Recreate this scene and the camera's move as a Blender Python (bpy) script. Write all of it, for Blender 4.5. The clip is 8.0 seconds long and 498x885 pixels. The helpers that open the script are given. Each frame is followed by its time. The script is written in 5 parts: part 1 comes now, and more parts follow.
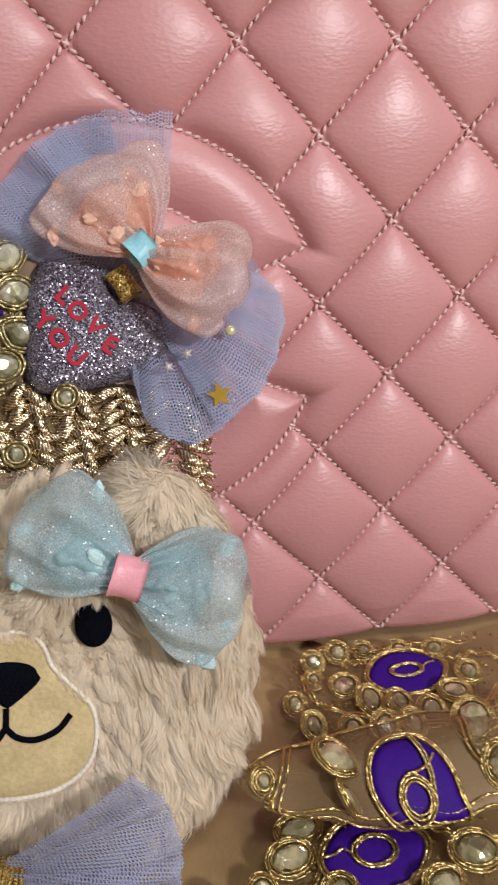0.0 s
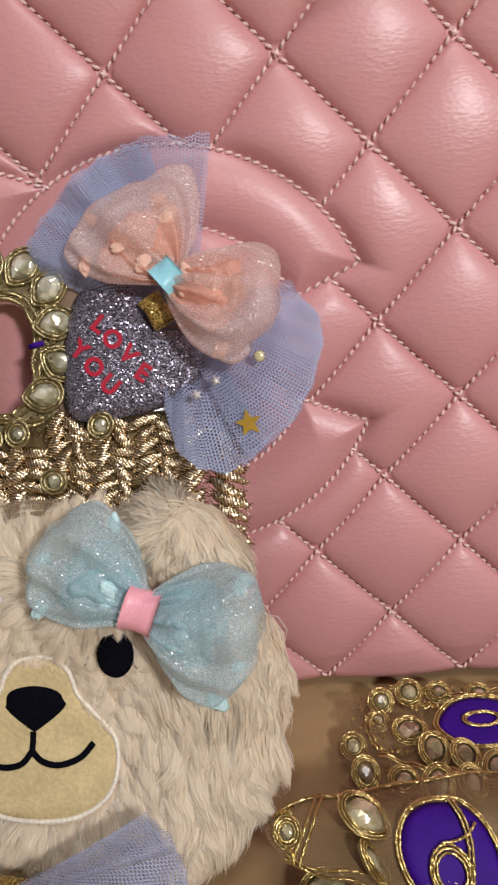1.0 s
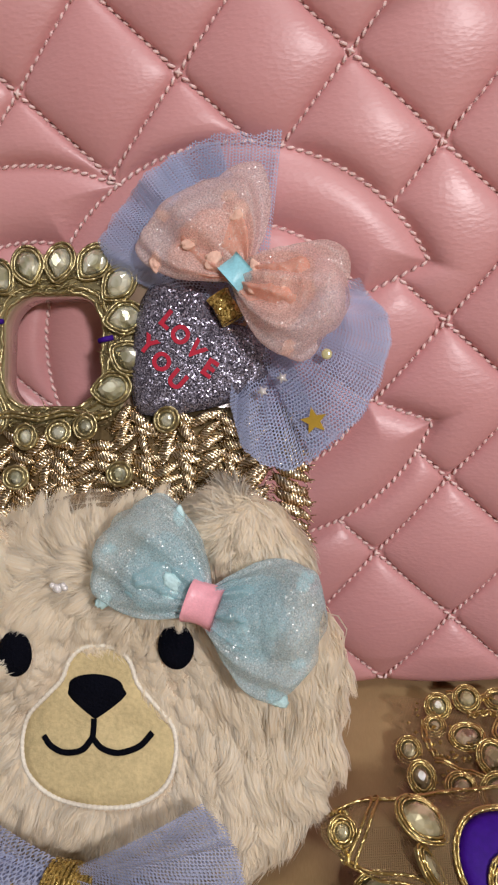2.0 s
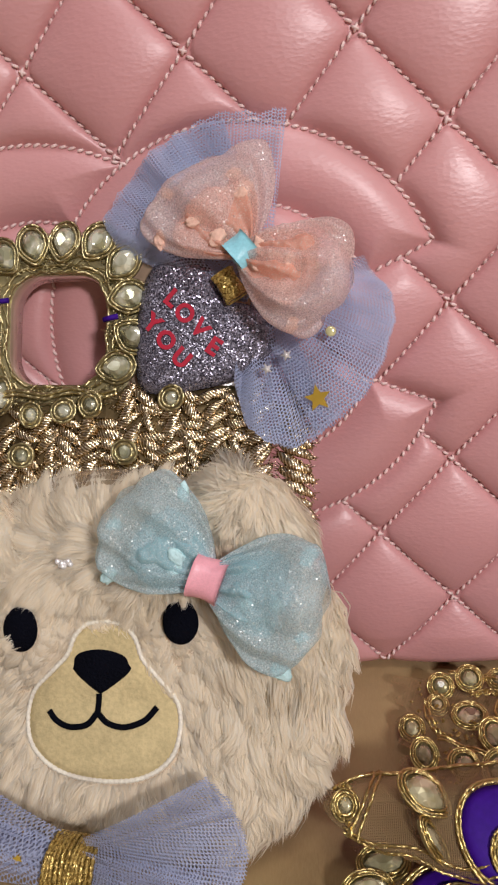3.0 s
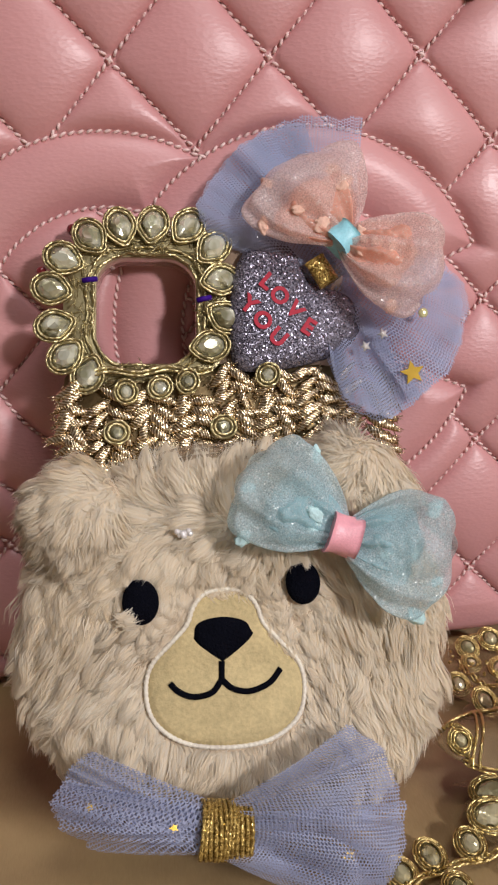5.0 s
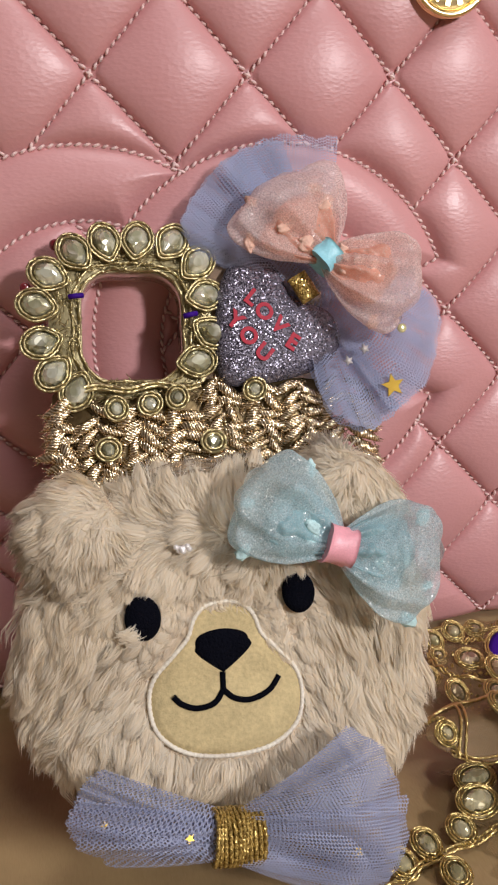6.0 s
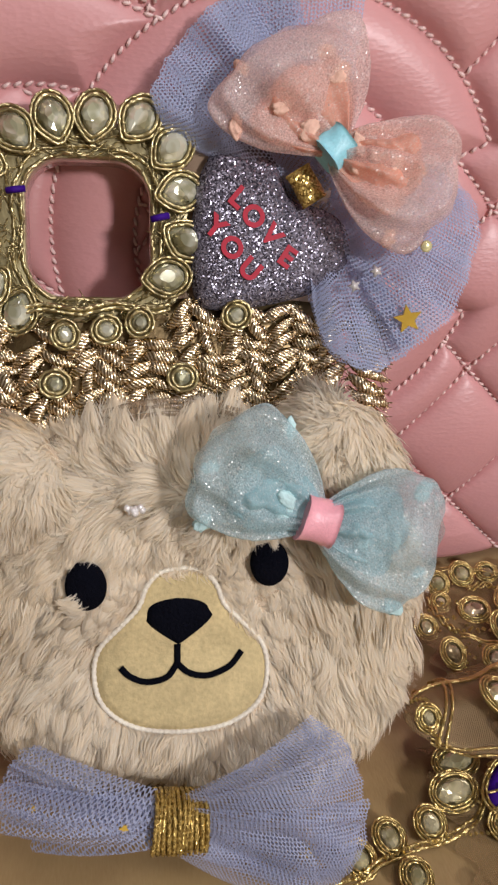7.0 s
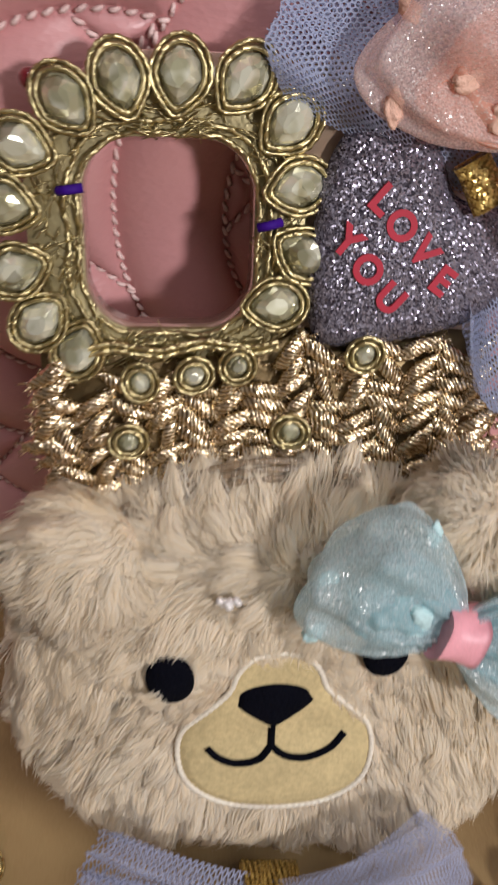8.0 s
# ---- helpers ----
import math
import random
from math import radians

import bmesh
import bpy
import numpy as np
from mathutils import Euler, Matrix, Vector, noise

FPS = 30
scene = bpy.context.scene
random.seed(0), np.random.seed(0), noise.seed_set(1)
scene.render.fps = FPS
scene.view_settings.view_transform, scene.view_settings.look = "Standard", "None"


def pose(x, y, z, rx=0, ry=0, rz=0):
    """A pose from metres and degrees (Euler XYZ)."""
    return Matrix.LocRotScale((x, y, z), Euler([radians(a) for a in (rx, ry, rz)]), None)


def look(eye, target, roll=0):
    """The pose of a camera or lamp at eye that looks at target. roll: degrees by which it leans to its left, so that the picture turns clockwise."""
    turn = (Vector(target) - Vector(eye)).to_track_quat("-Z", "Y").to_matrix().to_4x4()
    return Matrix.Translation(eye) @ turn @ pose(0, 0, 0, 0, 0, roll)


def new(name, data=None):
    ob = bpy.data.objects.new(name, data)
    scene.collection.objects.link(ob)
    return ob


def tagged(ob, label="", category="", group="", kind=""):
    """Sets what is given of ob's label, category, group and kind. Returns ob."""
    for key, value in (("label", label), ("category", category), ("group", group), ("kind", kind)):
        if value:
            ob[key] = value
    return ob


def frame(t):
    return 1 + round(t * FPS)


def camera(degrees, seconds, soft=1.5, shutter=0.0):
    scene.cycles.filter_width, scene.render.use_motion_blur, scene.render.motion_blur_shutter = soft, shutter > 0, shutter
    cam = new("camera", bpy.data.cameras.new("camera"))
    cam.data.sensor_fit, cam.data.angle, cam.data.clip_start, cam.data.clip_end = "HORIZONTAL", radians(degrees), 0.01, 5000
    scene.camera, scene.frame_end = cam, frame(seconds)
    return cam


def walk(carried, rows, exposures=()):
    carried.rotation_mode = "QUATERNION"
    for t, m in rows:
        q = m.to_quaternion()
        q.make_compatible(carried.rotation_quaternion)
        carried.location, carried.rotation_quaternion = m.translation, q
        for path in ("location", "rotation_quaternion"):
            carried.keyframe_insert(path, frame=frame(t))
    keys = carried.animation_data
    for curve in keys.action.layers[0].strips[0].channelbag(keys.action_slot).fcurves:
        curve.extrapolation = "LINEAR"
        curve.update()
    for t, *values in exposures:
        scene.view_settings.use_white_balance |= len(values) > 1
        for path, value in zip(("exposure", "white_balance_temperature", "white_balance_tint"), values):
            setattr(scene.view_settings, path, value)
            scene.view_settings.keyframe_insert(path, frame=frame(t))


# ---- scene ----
cam = camera(36.4, 8.0, soft=2.2, shutter=0.4)
PATH = [
    (0, (-0.05899, -0.22212, 0.16123), (-0.02873, -0.03688, 0.09216), -1.965),
    (0.2, (-0.05011, -0.22097, 0.15931), (-0.03249, -0.03350, 0.09192), -4.080),
    (0.5, (-0.03541, -0.21452, 0.15978), (-0.03516, -0.02645, 0.09174), -6.366),
    (1, (-0.02310, -0.21450, 0.16248), (-0.03783, -0.02610, 0.09701), -6.242),
    (1.5, (-0.02796, -0.21485, 0.16339), (-0.05059, -0.02698, 0.09863), -5.937),
    (2, (-0.02653, -0.21529, 0.16233), (-0.05450, -0.02796, 0.09813), -6.037),
    (3.3, (-0.02692, -0.21972, 0.15845), (-0.05601, -0.03314, 0.09255), -6.113),
    (3.5, (-0.03161, -0.22153, 0.15929), (-0.05715, -0.03362, 0.09575), -5.774),
    (3.8, (-0.06387, -0.22294, 0.15837), (-0.07415, -0.03166, 0.10088), -3.939),
    (4, (-0.07585, -0.22593, 0.15646), (-0.07596, -0.03351, 0.10192), -2.947),
    (4.5, (-0.08939, -0.23104, 0.15095), (-0.08073, -0.03863, 0.09708), -2.826),
    (4.7, (-0.09405, -0.23388, 0.14801), (-0.08171, -0.04197, 0.09308), -2.723),
    (5.8, (-0.12627, -0.23262, 0.15673), (-0.08097, -0.04783, 0.09508), -1.422),
    (6, (-0.12517, -0.23222, 0.15782), (-0.08030, -0.04719, 0.09659), -1.494),
    (6.5, (-0.12201, -0.22653, 0.15801), (-0.07817, -0.04229, 0.09373), -1.381),
    (6.8, (-0.11063, -0.20193, 0.15663), (-0.07446, -0.02868, 0.06348), 0.608),
    (7, (-0.09819, -0.19477, 0.16945), (-0.07035, -0.02439, 0.06847), 0.122),
    (7.2, (-0.10219, -0.17848, 0.17052), (-0.07240, -0.01507, 0.05912), 0.967),
    (7.5, (-0.10529, -0.15890, 0.17321), (-0.08912, -0.00739, 0.04366), -0.118),
    (7.8, (-0.11026, -0.14735, 0.18775), (-0.09198, -0.00250, 0.05105), 0.149),
    (8, (-0.10479, -0.12972, 0.19125), (-0.09060, 0.00690, 0.04588), -0.111),
]
walk(cam, [(t, look(eye, target, roll)) for t, eye, target, roll in PATH],
     exposures=[(0.0, -0.04), (1.0, -0.07), (3.5, -0.08), (4.5, -0.02), (6.5, 0.0), (8.0, -0.05)])

# ---------- world and lamps ----------
world = bpy.data.worlds.new("world")
scene.world = world
world.use_nodes = True
world.node_tree.nodes["Background"].inputs[0].default_value = (0.9, 0.8, 0.7, 1)
world.node_tree.nodes["Background"].inputs[1].default_value = 0.05


def area_lamp(name, eye, target, size, power, colour):
    d = bpy.data.lights.new(name, "AREA")
    d.shape, d.size, d.energy, d.color = "DISK", size, power, colour
    ob = new(name, d)
    ob.matrix_world = look(eye, target)
    return ob


# the room's bulb, in front, above and to the side, and a wide dim unseen overhead lamp added as fill
area_lamp("room_lamp", (0.31, -0.70, 0.42), (-0.06, 0, 0.08), 0.09, 4.6, (1.0, 0.955, 0.975))
area_lamp("overhead_fill", (0.28, -0.80, 1.9), (0.0, -0.05, 0), 0.7, 11.5, (1.0, 0.965, 0.99))

# ---------- node helpers ----------


class Nodes:
    """A small wrapper to write node materials."""

    def __init__(self, name):
        self.mat = bpy.data.materials.new(name)
        self.mat.use_nodes = True
        self.tree = self.mat.node_tree
        self.tree.nodes.clear()
        self.out = self.tree.nodes.new("ShaderNodeOutputMaterial")

    def add(self, kind, ins=None, **props):
        n = self.tree.nodes.new(kind)
        for k, v in props.items():
            setattr(n, k, v)
        for k, v in (ins or {}).items():
            self.put(n.inputs[k], v)
        return n

    def put(self, socket, v):
        if isinstance(v, bpy.types.NodeSocket):
            self.tree.links.new(v, socket)
        elif isinstance(v, (tuple, list)) and len(v) == 3 and socket.type == "RGBA":
            socket.default_value = (*v, 1)
        else:
            socket.default_value = v

    def math(self, op, a, b=0.0, c=0.0):
        n = self.add("ShaderNodeMath", {0: a, 1: b, 2: c}, operation=op)
        return n.outputs[0]

    def coord(self, which="Object"):
        return self.add("ShaderNodeTexCoord").outputs[which]

    def scaled(self, vec, s):
        return self.add("ShaderNodeMapping", {"Vector": vec, "Scale": s}).outputs[0]

    def noise(self, vec, scale, detail=3.0, rough=0.55):
        return self.add("ShaderNodeTexNoise", {"Vector": vec, "Scale": scale, "Detail": detail, "Roughness": rough}).outputs[0]

    def voronoi(self, vec, scale, out="Distance", feature="F1"):
        return self.add("ShaderNodeTexVoronoi", {"Vector": vec, "Scale": scale}, feature=feature).outputs[out]

    def ramp(self, fac, stops):
        n = self.add("ShaderNodeValToRGB", {"Fac": fac})
        e = n.color_ramp.elements
        while len(e) < len(stops):
            e.new(0.5)
        for el, (p, c) in zip(e, stops):
            el.position, el.color = p, (*c, 1)
        return n.outputs[0]

    def remap(self, v, a, b, c, d):
        return self.add("ShaderNodeMapRange", {0: v, 1: a, 2: b, 3: c, 4: d}).outputs[0]

    def mix(self, fac, a, b):
        n = self.add("ShaderNodeMix", data_type="RGBA")
        self.put(n.inputs[0], fac), self.put(n.inputs[6], a), self.put(n.inputs[7], b)
        return n.outputs[2]

    def bump(self, height, strength=0.5, distance=0.0003, normal=None):
        ins = {"Height": height, "Strength": strength, "Distance": distance}
        if normal is not None:
            ins["Normal"] = normal
        return self.add("ShaderNodeBump", ins).outputs[0]

    def flakes(self, vec, scale, amount):
        """A normal that jumps from flake to flake, as in glitter."""
        c = self.voronoi(vec, scale, "Color")
        off = self.add("ShaderNodeVectorMath", {0: c, 1: (0.5, 0.5, 0.5)}, operation="SUBTRACT").outputs[0]
        off = self.add("ShaderNodeVectorMath", {0: off, "Scale": amount}, operation="SCALE").outputs[0]
        nrm = self.add("ShaderNodeNewGeometry").outputs["Normal"]
        s = self.add("ShaderNodeVectorMath", {0: off, 1: nrm}, operation="ADD").outputs[0]
        return self.add("ShaderNodeVectorMath", {0: s}, operation="NORMALIZE").outputs[0]

    def bsdf(self, **ins):
        return self.add("ShaderNodeBsdfPrincipled", {k.replace("_", " "): v for k, v in ins.items()}).outputs[0]

    def mixed(self, fac, a, b):
        n = self.add("ShaderNodeMixShader")
        self.put(n.inputs[0], fac), self.put(n.inputs[1], a), self.put(n.inputs[2], b)
        return n.outputs[0]

    def done(self, shader):
        self.tree.links.new(shader, self.out.inputs[0])
        return self.mat


# ---------- materials ----------
def leather_material():
    n = Nodes("pink_leather")
    o = n.coord()
    grain = n.voronoi(n.scaled(o, (620, 620, 1150)), 1.0)
    crease = n.noise(n.scaled(o, (260, 260, 720)), 1.0, 4.0, 0.6)
    soft = n.noise(o, 14.0, 3.0)
    fade = n.noise(o, 42.0, 5.0, 0.65)
    h = n.math("ADD", n.math("MULTIPLY", grain, 0.55), n.math("MULTIPLY", crease, 0.9))
    col = n.mix(n.remap(soft, 0.3, 0.7, 0.0, 1.0), (0.60, 0.282, 0.282), (0.67, 0.335, 0.33))
    col = n.mix(n.remap(fade, 0.62, 0.78, 0.0, 0.25), col, (0.50, 0.215, 0.21))
    speck = n.remap(n.voronoi(o, 17.0), 0.008, 0.013, 1.0, 0.0)
    col = n.mix(n.math("MULTIPLY", speck, 0.7), col, (0.16, 0.05, 0.05))
    rough = n.remap(fade, 0.3, 0.7, 0.37, 0.50)
    return n.done(n.bsdf(Base_Color=col, Roughness=rough, Normal=n.bump(h, 0.42, 0.0003), Specular_IOR_Level=0.62, Coat_Weight=0.16, Coat_Roughness=0.3))


def plain_material(name, colour, rough=0.5, metal=0.0, vary=0.12, scale=250.0, bump=0.3, depth=0.0003, **more):
    n = Nodes(name)
    o = n.coord()
    fine = n.noise(o, scale, 4.0)
    broad = n.noise(o, scale / 9, 2.0)
    f = n.math("MULTIPLY", n.math("ADD", fine, broad), 0.5)
    dark = tuple(c * (1 - 2 * vary) for c in colour)
    light = tuple(min(1, c * (1 + 2 * vary)) for c in colour)
    col = n.mix(n.remap(f, 0.3, 0.7, 0.0, 1.0), dark, light)
    return n.done(n.bsdf(Base_Color=col, Roughness=rough, Metallic=metal, Normal=n.bump(fine, bump, depth), **more))


def gold_cord_material(name, colour, rough=0.3, flake=1500.0, amount=0.9):
    n = Nodes(name)
    o = n.coord()
    f = n.noise(o, 900.0, 3.0)
    col = n.mix(f, tuple(c * 0.7 for c in colour), colour)
    return n.done(n.bsdf(Base_Color=col, Metallic=1.0, Roughness=rough, Normal=n.flakes(o, flake, amount)))


def braid_material():
    """Metal yarn: fine bright threads along each twist."""
    n = Nodes("champagne_gold_braid")
    o = n.coord()
    sep = n.add("ShaderNodeSeparateXYZ", {0: o})
    along = n.math("ADD", sep.outputs[0], n.math("MULTIPLY", sep.outputs[1], 0.7))
    along = n.math("ADD", along, n.math("MULTIPLY", n.noise(o, 500.0, 2.0), 0.0012))
    lines = n.remap(n.math("SINE", n.math("MULTIPLY", along, 2 * math.pi / 0.00085)), -1.0, 1.0, 0.2, 0.8)
    tone = n.noise(o, 380.0, 2.0)
    # shade between threads and their highlights are put into the colour
    col = n.mix(n.remap(lines, 0.35, 0.65, 0.0, 1.0), (0.38, 0.27, 0.14), (0.95, 0.80, 0.57))
    col = n.mix(n.remap(tone, 0.55, 0.75, 0.0, 0.5), col, (0.42, 0.30, 0.15))
    return n.done(n.bsdf(Base_Color=col, Metallic=1.0, Roughness=0.25, Normal=n.bump(lines, 0.4, 0.0003, n.flakes(o, 1300.0, 0.4))))


def glitter_material(name, colour, dark, scale=1500.0):
    n = Nodes(name)
    o = n.coord()
    c = n.voronoi(o, scale, "Color")
    v = n.add("ShaderNodeSeparateColor", {0: c}).outputs[0]
    col = n.ramp(v, [(0.0, dark), (0.55, tuple(0.5 * (a + b) for a, b in zip(colour, dark))), (1.0, colour)])
    return n.done(n.bsdf(Base_Color=col, Metallic=0.5, Roughness=0.26, Normal=n.flakes(o, scale, 0.9), Coat_Weight=0.04, Coat_Roughness=0.4))


def tulle_material(name, colour, pitch=0.00112, thread=0.25):
    """A net of round holes in a hexagonal lattice over the cloth's own length and width."""
    n = Nodes(name)
    uv = n.coord("UV")
    sep = n.add("ShaderNodeSeparateXYZ", {0: uv})
    k = 2 * math.pi / (pitch * 0.866)
    waves = []
    for a in (0, 120, 240):
        ph = n.math("ADD", n.math("MULTIPLY", sep.outputs[0], k * math.cos(radians(a))), n.math("MULTIPLY", sep.outputs[1], k * math.sin(radians(a))))
        waves.append(n.math("COSINE", ph))
    f = n.math("ADD", n.math("ADD", waves[0], waves[1]), waves[2])
    hole = n.remap(f, thread, thread + 0.55, 0.0, 1.0)
    tone = n.noise(n.coord(), 120.0, 3.0)
    col = n.mix(tone, tuple(c * 0.8 for c in colour), tuple(min(1, c * 1.15) for c in colour))
    body = n.bsdf(Base_Color=col, Roughness=0.55, Sheen_Weight=0.3, Sheen_Roughness=0.4)
    body = n.mixed(0.35, body, n.add("ShaderNodeBsdfTranslucent", {"Color": col}).outputs[0])
    return n.done(n.mixed(hole, body, n.add("ShaderNodeBsdfTransparent").outputs[0]))


def organza_material(name, colour, clear=0.28):
    """Sheer fabric with fine glitter dust."""
    n = Nodes(name)
    o = n.coord()
    weave = n.noise(o, 2600.0, 2.0)
    tone = n.noise(o, 90.0, 3.0)
    col = n.mix(tone, tuple(c * 0.86 for c in colour), tuple(min(1, c * 1.12) for c in colour))
    dust = n.voronoi(o, 5200.0, "Color")
    pick = n.remap(n.add("ShaderNodeSeparateColor", {0: dust}).outputs[1], 0.80, 0.88, 0.0, 1.0)
    fabric = n.bsdf(Base_Color=col, Roughness=0.6, Sheen_Weight=0.25, Normal=n.bump(weave, 0.25, 0.0002))
    fabric = n.mixed(0.48, fabric, n.add("ShaderNodeBsdfTranslucent", {"Color": col}).outputs[0])
    fabric = n.mixed(n.remap(weave, 0.35, 0.65, clear * 1.4, clear * 0.6), fabric, n.add("ShaderNodeBsdfTransparent").outputs[0])
    spark = n.bsdf(Base_Color=(0.95, 0.93, 0.9), Metallic=0.5, Roughness=0.3, Normal=n.flakes(o, 5200.0, 0.8))
    return n.done(n.mixed(n.math("MULTIPLY", pick, 0.45), fabric, spark))


def fur_material():
    n = Nodes("cream_fur")
    g = n.add("ShaderNodeNewGeometry").outputs["Random Per Island"]
    o = n.coord()
    patch = n.noise(o, 55.0, 3.0)
    col = n.ramp(g, [(0.0, (0.975, 0.88, 0.715)), (0.5, (0.99, 0.91, 0.765)), (1.0, (0.995, 0.945, 0.83))])
    col = n.mix(n.remap(patch, 0.55, 0.75, 0.0, 0.4), col, (0.88, 0.74, 0.54))
    hair = n.bsdf(Base_Color=col, Roughness=0.45, Specular_IOR_Level=0.32, Sheen_Weight=0.3)
    return n.done(n.mixed(0.57, hair, n.add("ShaderNodeBsdfTranslucent", {"Color": col}).outputs[0]))


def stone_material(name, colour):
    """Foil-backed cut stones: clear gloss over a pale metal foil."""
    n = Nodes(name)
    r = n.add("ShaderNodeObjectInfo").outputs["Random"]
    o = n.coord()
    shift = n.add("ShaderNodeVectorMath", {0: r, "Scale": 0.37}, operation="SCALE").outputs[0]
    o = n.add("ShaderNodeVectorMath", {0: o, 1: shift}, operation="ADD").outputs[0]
    # noise patches put the stones' bright and shaded halves into the colour
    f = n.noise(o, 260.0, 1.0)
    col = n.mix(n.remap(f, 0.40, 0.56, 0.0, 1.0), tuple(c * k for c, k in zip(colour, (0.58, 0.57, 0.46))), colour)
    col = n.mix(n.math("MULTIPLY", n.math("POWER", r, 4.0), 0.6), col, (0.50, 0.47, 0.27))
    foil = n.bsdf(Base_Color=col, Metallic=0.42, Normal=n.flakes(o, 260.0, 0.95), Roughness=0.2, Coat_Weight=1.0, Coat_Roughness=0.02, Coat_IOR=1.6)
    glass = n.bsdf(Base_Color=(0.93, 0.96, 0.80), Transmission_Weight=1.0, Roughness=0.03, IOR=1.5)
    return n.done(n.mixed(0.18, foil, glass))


def satin_cloth_material():
    n = Nodes("brown_satin")
    o = n.coord()
    weave = n.noise(n.scaled(o, (2500, 500, 500)), 1.0, 2.0)
    broad = n.noise(n.scaled(o, (16, 26, 10)), 1.0, 3.0)
    col = n.mix(n.remap(broad, 0.35, 0.7, 0.0, 1.0), (0.23, 0.14, 0.052), (0.43, 0.295, 0.125))
    col = n.mix(n.math("MULTIPLY", weave, 0.3), col, (0.55, 0.41, 0.20))
    return n.done(n.bsdf(Base_Color=col, Roughness=0.42, Sheen_Weight=0.3, Normal=n.bump(weave, 0.18, 0.0002), Anisotropic=0.4))


def net_material():
    n = Nodes("gold_net")
    o = n.coord()
    sep = n.add("ShaderNodeSeparateXYZ", {0: o})
    k = 2 * math.pi / 0.00045
    f = n.math("ADD", n.math("COSINE", n.math("MULTIPLY", sep.outputs[0], k)), n.math("COSINE", n.math("MULTIPLY", n.math("ADD", sep.outputs[1], sep.outputs[2]), k)))
    hole = n.remap(f, -0.4, 1.0, 0.35, 0.85)
    body = n.bsdf(Base_Color=(0.32, 0.215, 0.10), Roughness=0.45, Metallic=0.2)
    return n.done(n.mixed(hole, body, n.add("ShaderNodeBsdfTransparent").outputs[0]))


LEATHER = leather_material()
THREAD = plain_material("pale_pink_thread", (0.93, 0.63, 0.59), 0.55, scale=2500, bump=0.6)
HARDWARE = plain_material("gold_metal", (0.86, 0.68, 0.36), 0.22, 1.0, vary=0.05)
PLATE = plain_material("pale_gold_plate", (0.74, 0.64, 0.40), 0.32, 0.7, vary=0.06)
CLOTH = satin_cloth_material()
WALL = plain_material("cream_wall_paint", (0.58, 0.55, 0.52), 0.85, vary=0.03, scale=12)
SHELL = plain_material("clear_amber_plastic", (0.50, 0.36, 0.25), 0.18, scale=90, bump=0.1, Transmission_Weight=0.35, Coat_Weight=0.5)
CLEAR = plain_material("clear_vinyl", (0.72, 0.58, 0.42), 0.16, scale=60, bump=0.1, Transmission_Weight=0.8)
ZARI = gold_cord_material("gold_wire_cord", (0.70, 0.595, 0.32), 0.36, 1500.0, 0.6)
LACE_GOLD = gold_cord_material("warm_gold_wire_cord", (0.80, 0.62, 0.26), 0.33, 1500.0, 0.8)
BRAID = braid_material()
RED_GLASS = plain_material("dark_red_glass", (0.16, 0.015, 0.02), 0.12, vary=0.05, Coat_Weight=0.6)
BACKING = plain_material("olive_gold_backing", (0.40, 0.34, 0.18), 0.36, 0.55, scale=700, bump=0.6)
# kept dark, so its colour supplies the shade between braid twists
UNDER = plain_material("dark_gold_mesh", (0.24, 0.17, 0.08), 0.4, 0.7, scale=700, bump=0.8)
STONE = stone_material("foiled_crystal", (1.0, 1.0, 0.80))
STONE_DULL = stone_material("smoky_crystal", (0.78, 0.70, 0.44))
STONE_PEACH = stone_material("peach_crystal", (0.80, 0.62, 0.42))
GLITTER = glitter_material("silver_glitter", (0.33, 0.31, 0.38), (0.05, 0.042, 0.066), 3300.0)
GOLD_GLITTER = glitter_material("gold_glitter", (0.74, 0.53, 0.16), (0.22, 0.125, 0.025), 2700.0)
LETTER = plain_material("red_letter_film", (0.44, 0.006, 0.032), 0.6, vary=0.05)
TULLE = tulle_material("periwinkle_tulle", (0.47, 0.53, 0.73), pitch=0.00105, thread=-0.8)
TULLE_GREY = tulle_material("grey_lilac_tulle", (0.44, 0.48, 0.66), pitch=0.00088, thread=-0.7)
PEACH = organza_material("peach_organza", (1.0, 0.74, 0.69), 0.48)
PEACH_CORE = organza_material("peach_gathers", (0.98, 0.53, 0.40), 0.15)
PEACH_TUFT = plain_material("peach_tuft", (0.92, 0.54, 0.42), 0.9, scale=1500, bump=0.9, depth=0.0006)
AQUA = organza_material("aqua_organza", (0.62, 0.79, 0.83), 0.46)
AQUA_CORE = organza_material("aqua_gathers", (0.46, 0.70, 0.75), 0.2)
AQUA_TUFT = plain_material("aqua_tuft", (0.58, 0.84, 0.86), 0.85, scale=1500, bump=0.9, depth=0.0006)
AQUA_SATIN = plain_material("aqua_satin", (0.32, 0.70, 0.80), 0.36, scale=1800, vary=0.08)
PINK_SATIN = plain_material("pink_satin", (0.88, 0.40, 0.46), 0.36, scale=1800, vary=0.06)
FUR = fur_material()
# toned down so that bare gaps in the fur pass for shade
SKIN = plain_material("fur_backing", (0.66, 0.53, 0.38), 0.9, scale=500)
FELT = plain_material("tan_felt", (0.60, 0.48, 0.25), 0.9, scale=900, bump=0.8, depth=0.0004)
BLACK = plain_material("black_embroidery", (0.0035, 0.004, 0.008), 0.85, Specular_IOR_Level=0.05, scale=1500, bump=1.0, depth=0.0008)
WHITE_THREAD = plain_material("cream_satin_stitch", (0.86, 0.76, 0.63), 0.4, scale=1300, bump=0.7)
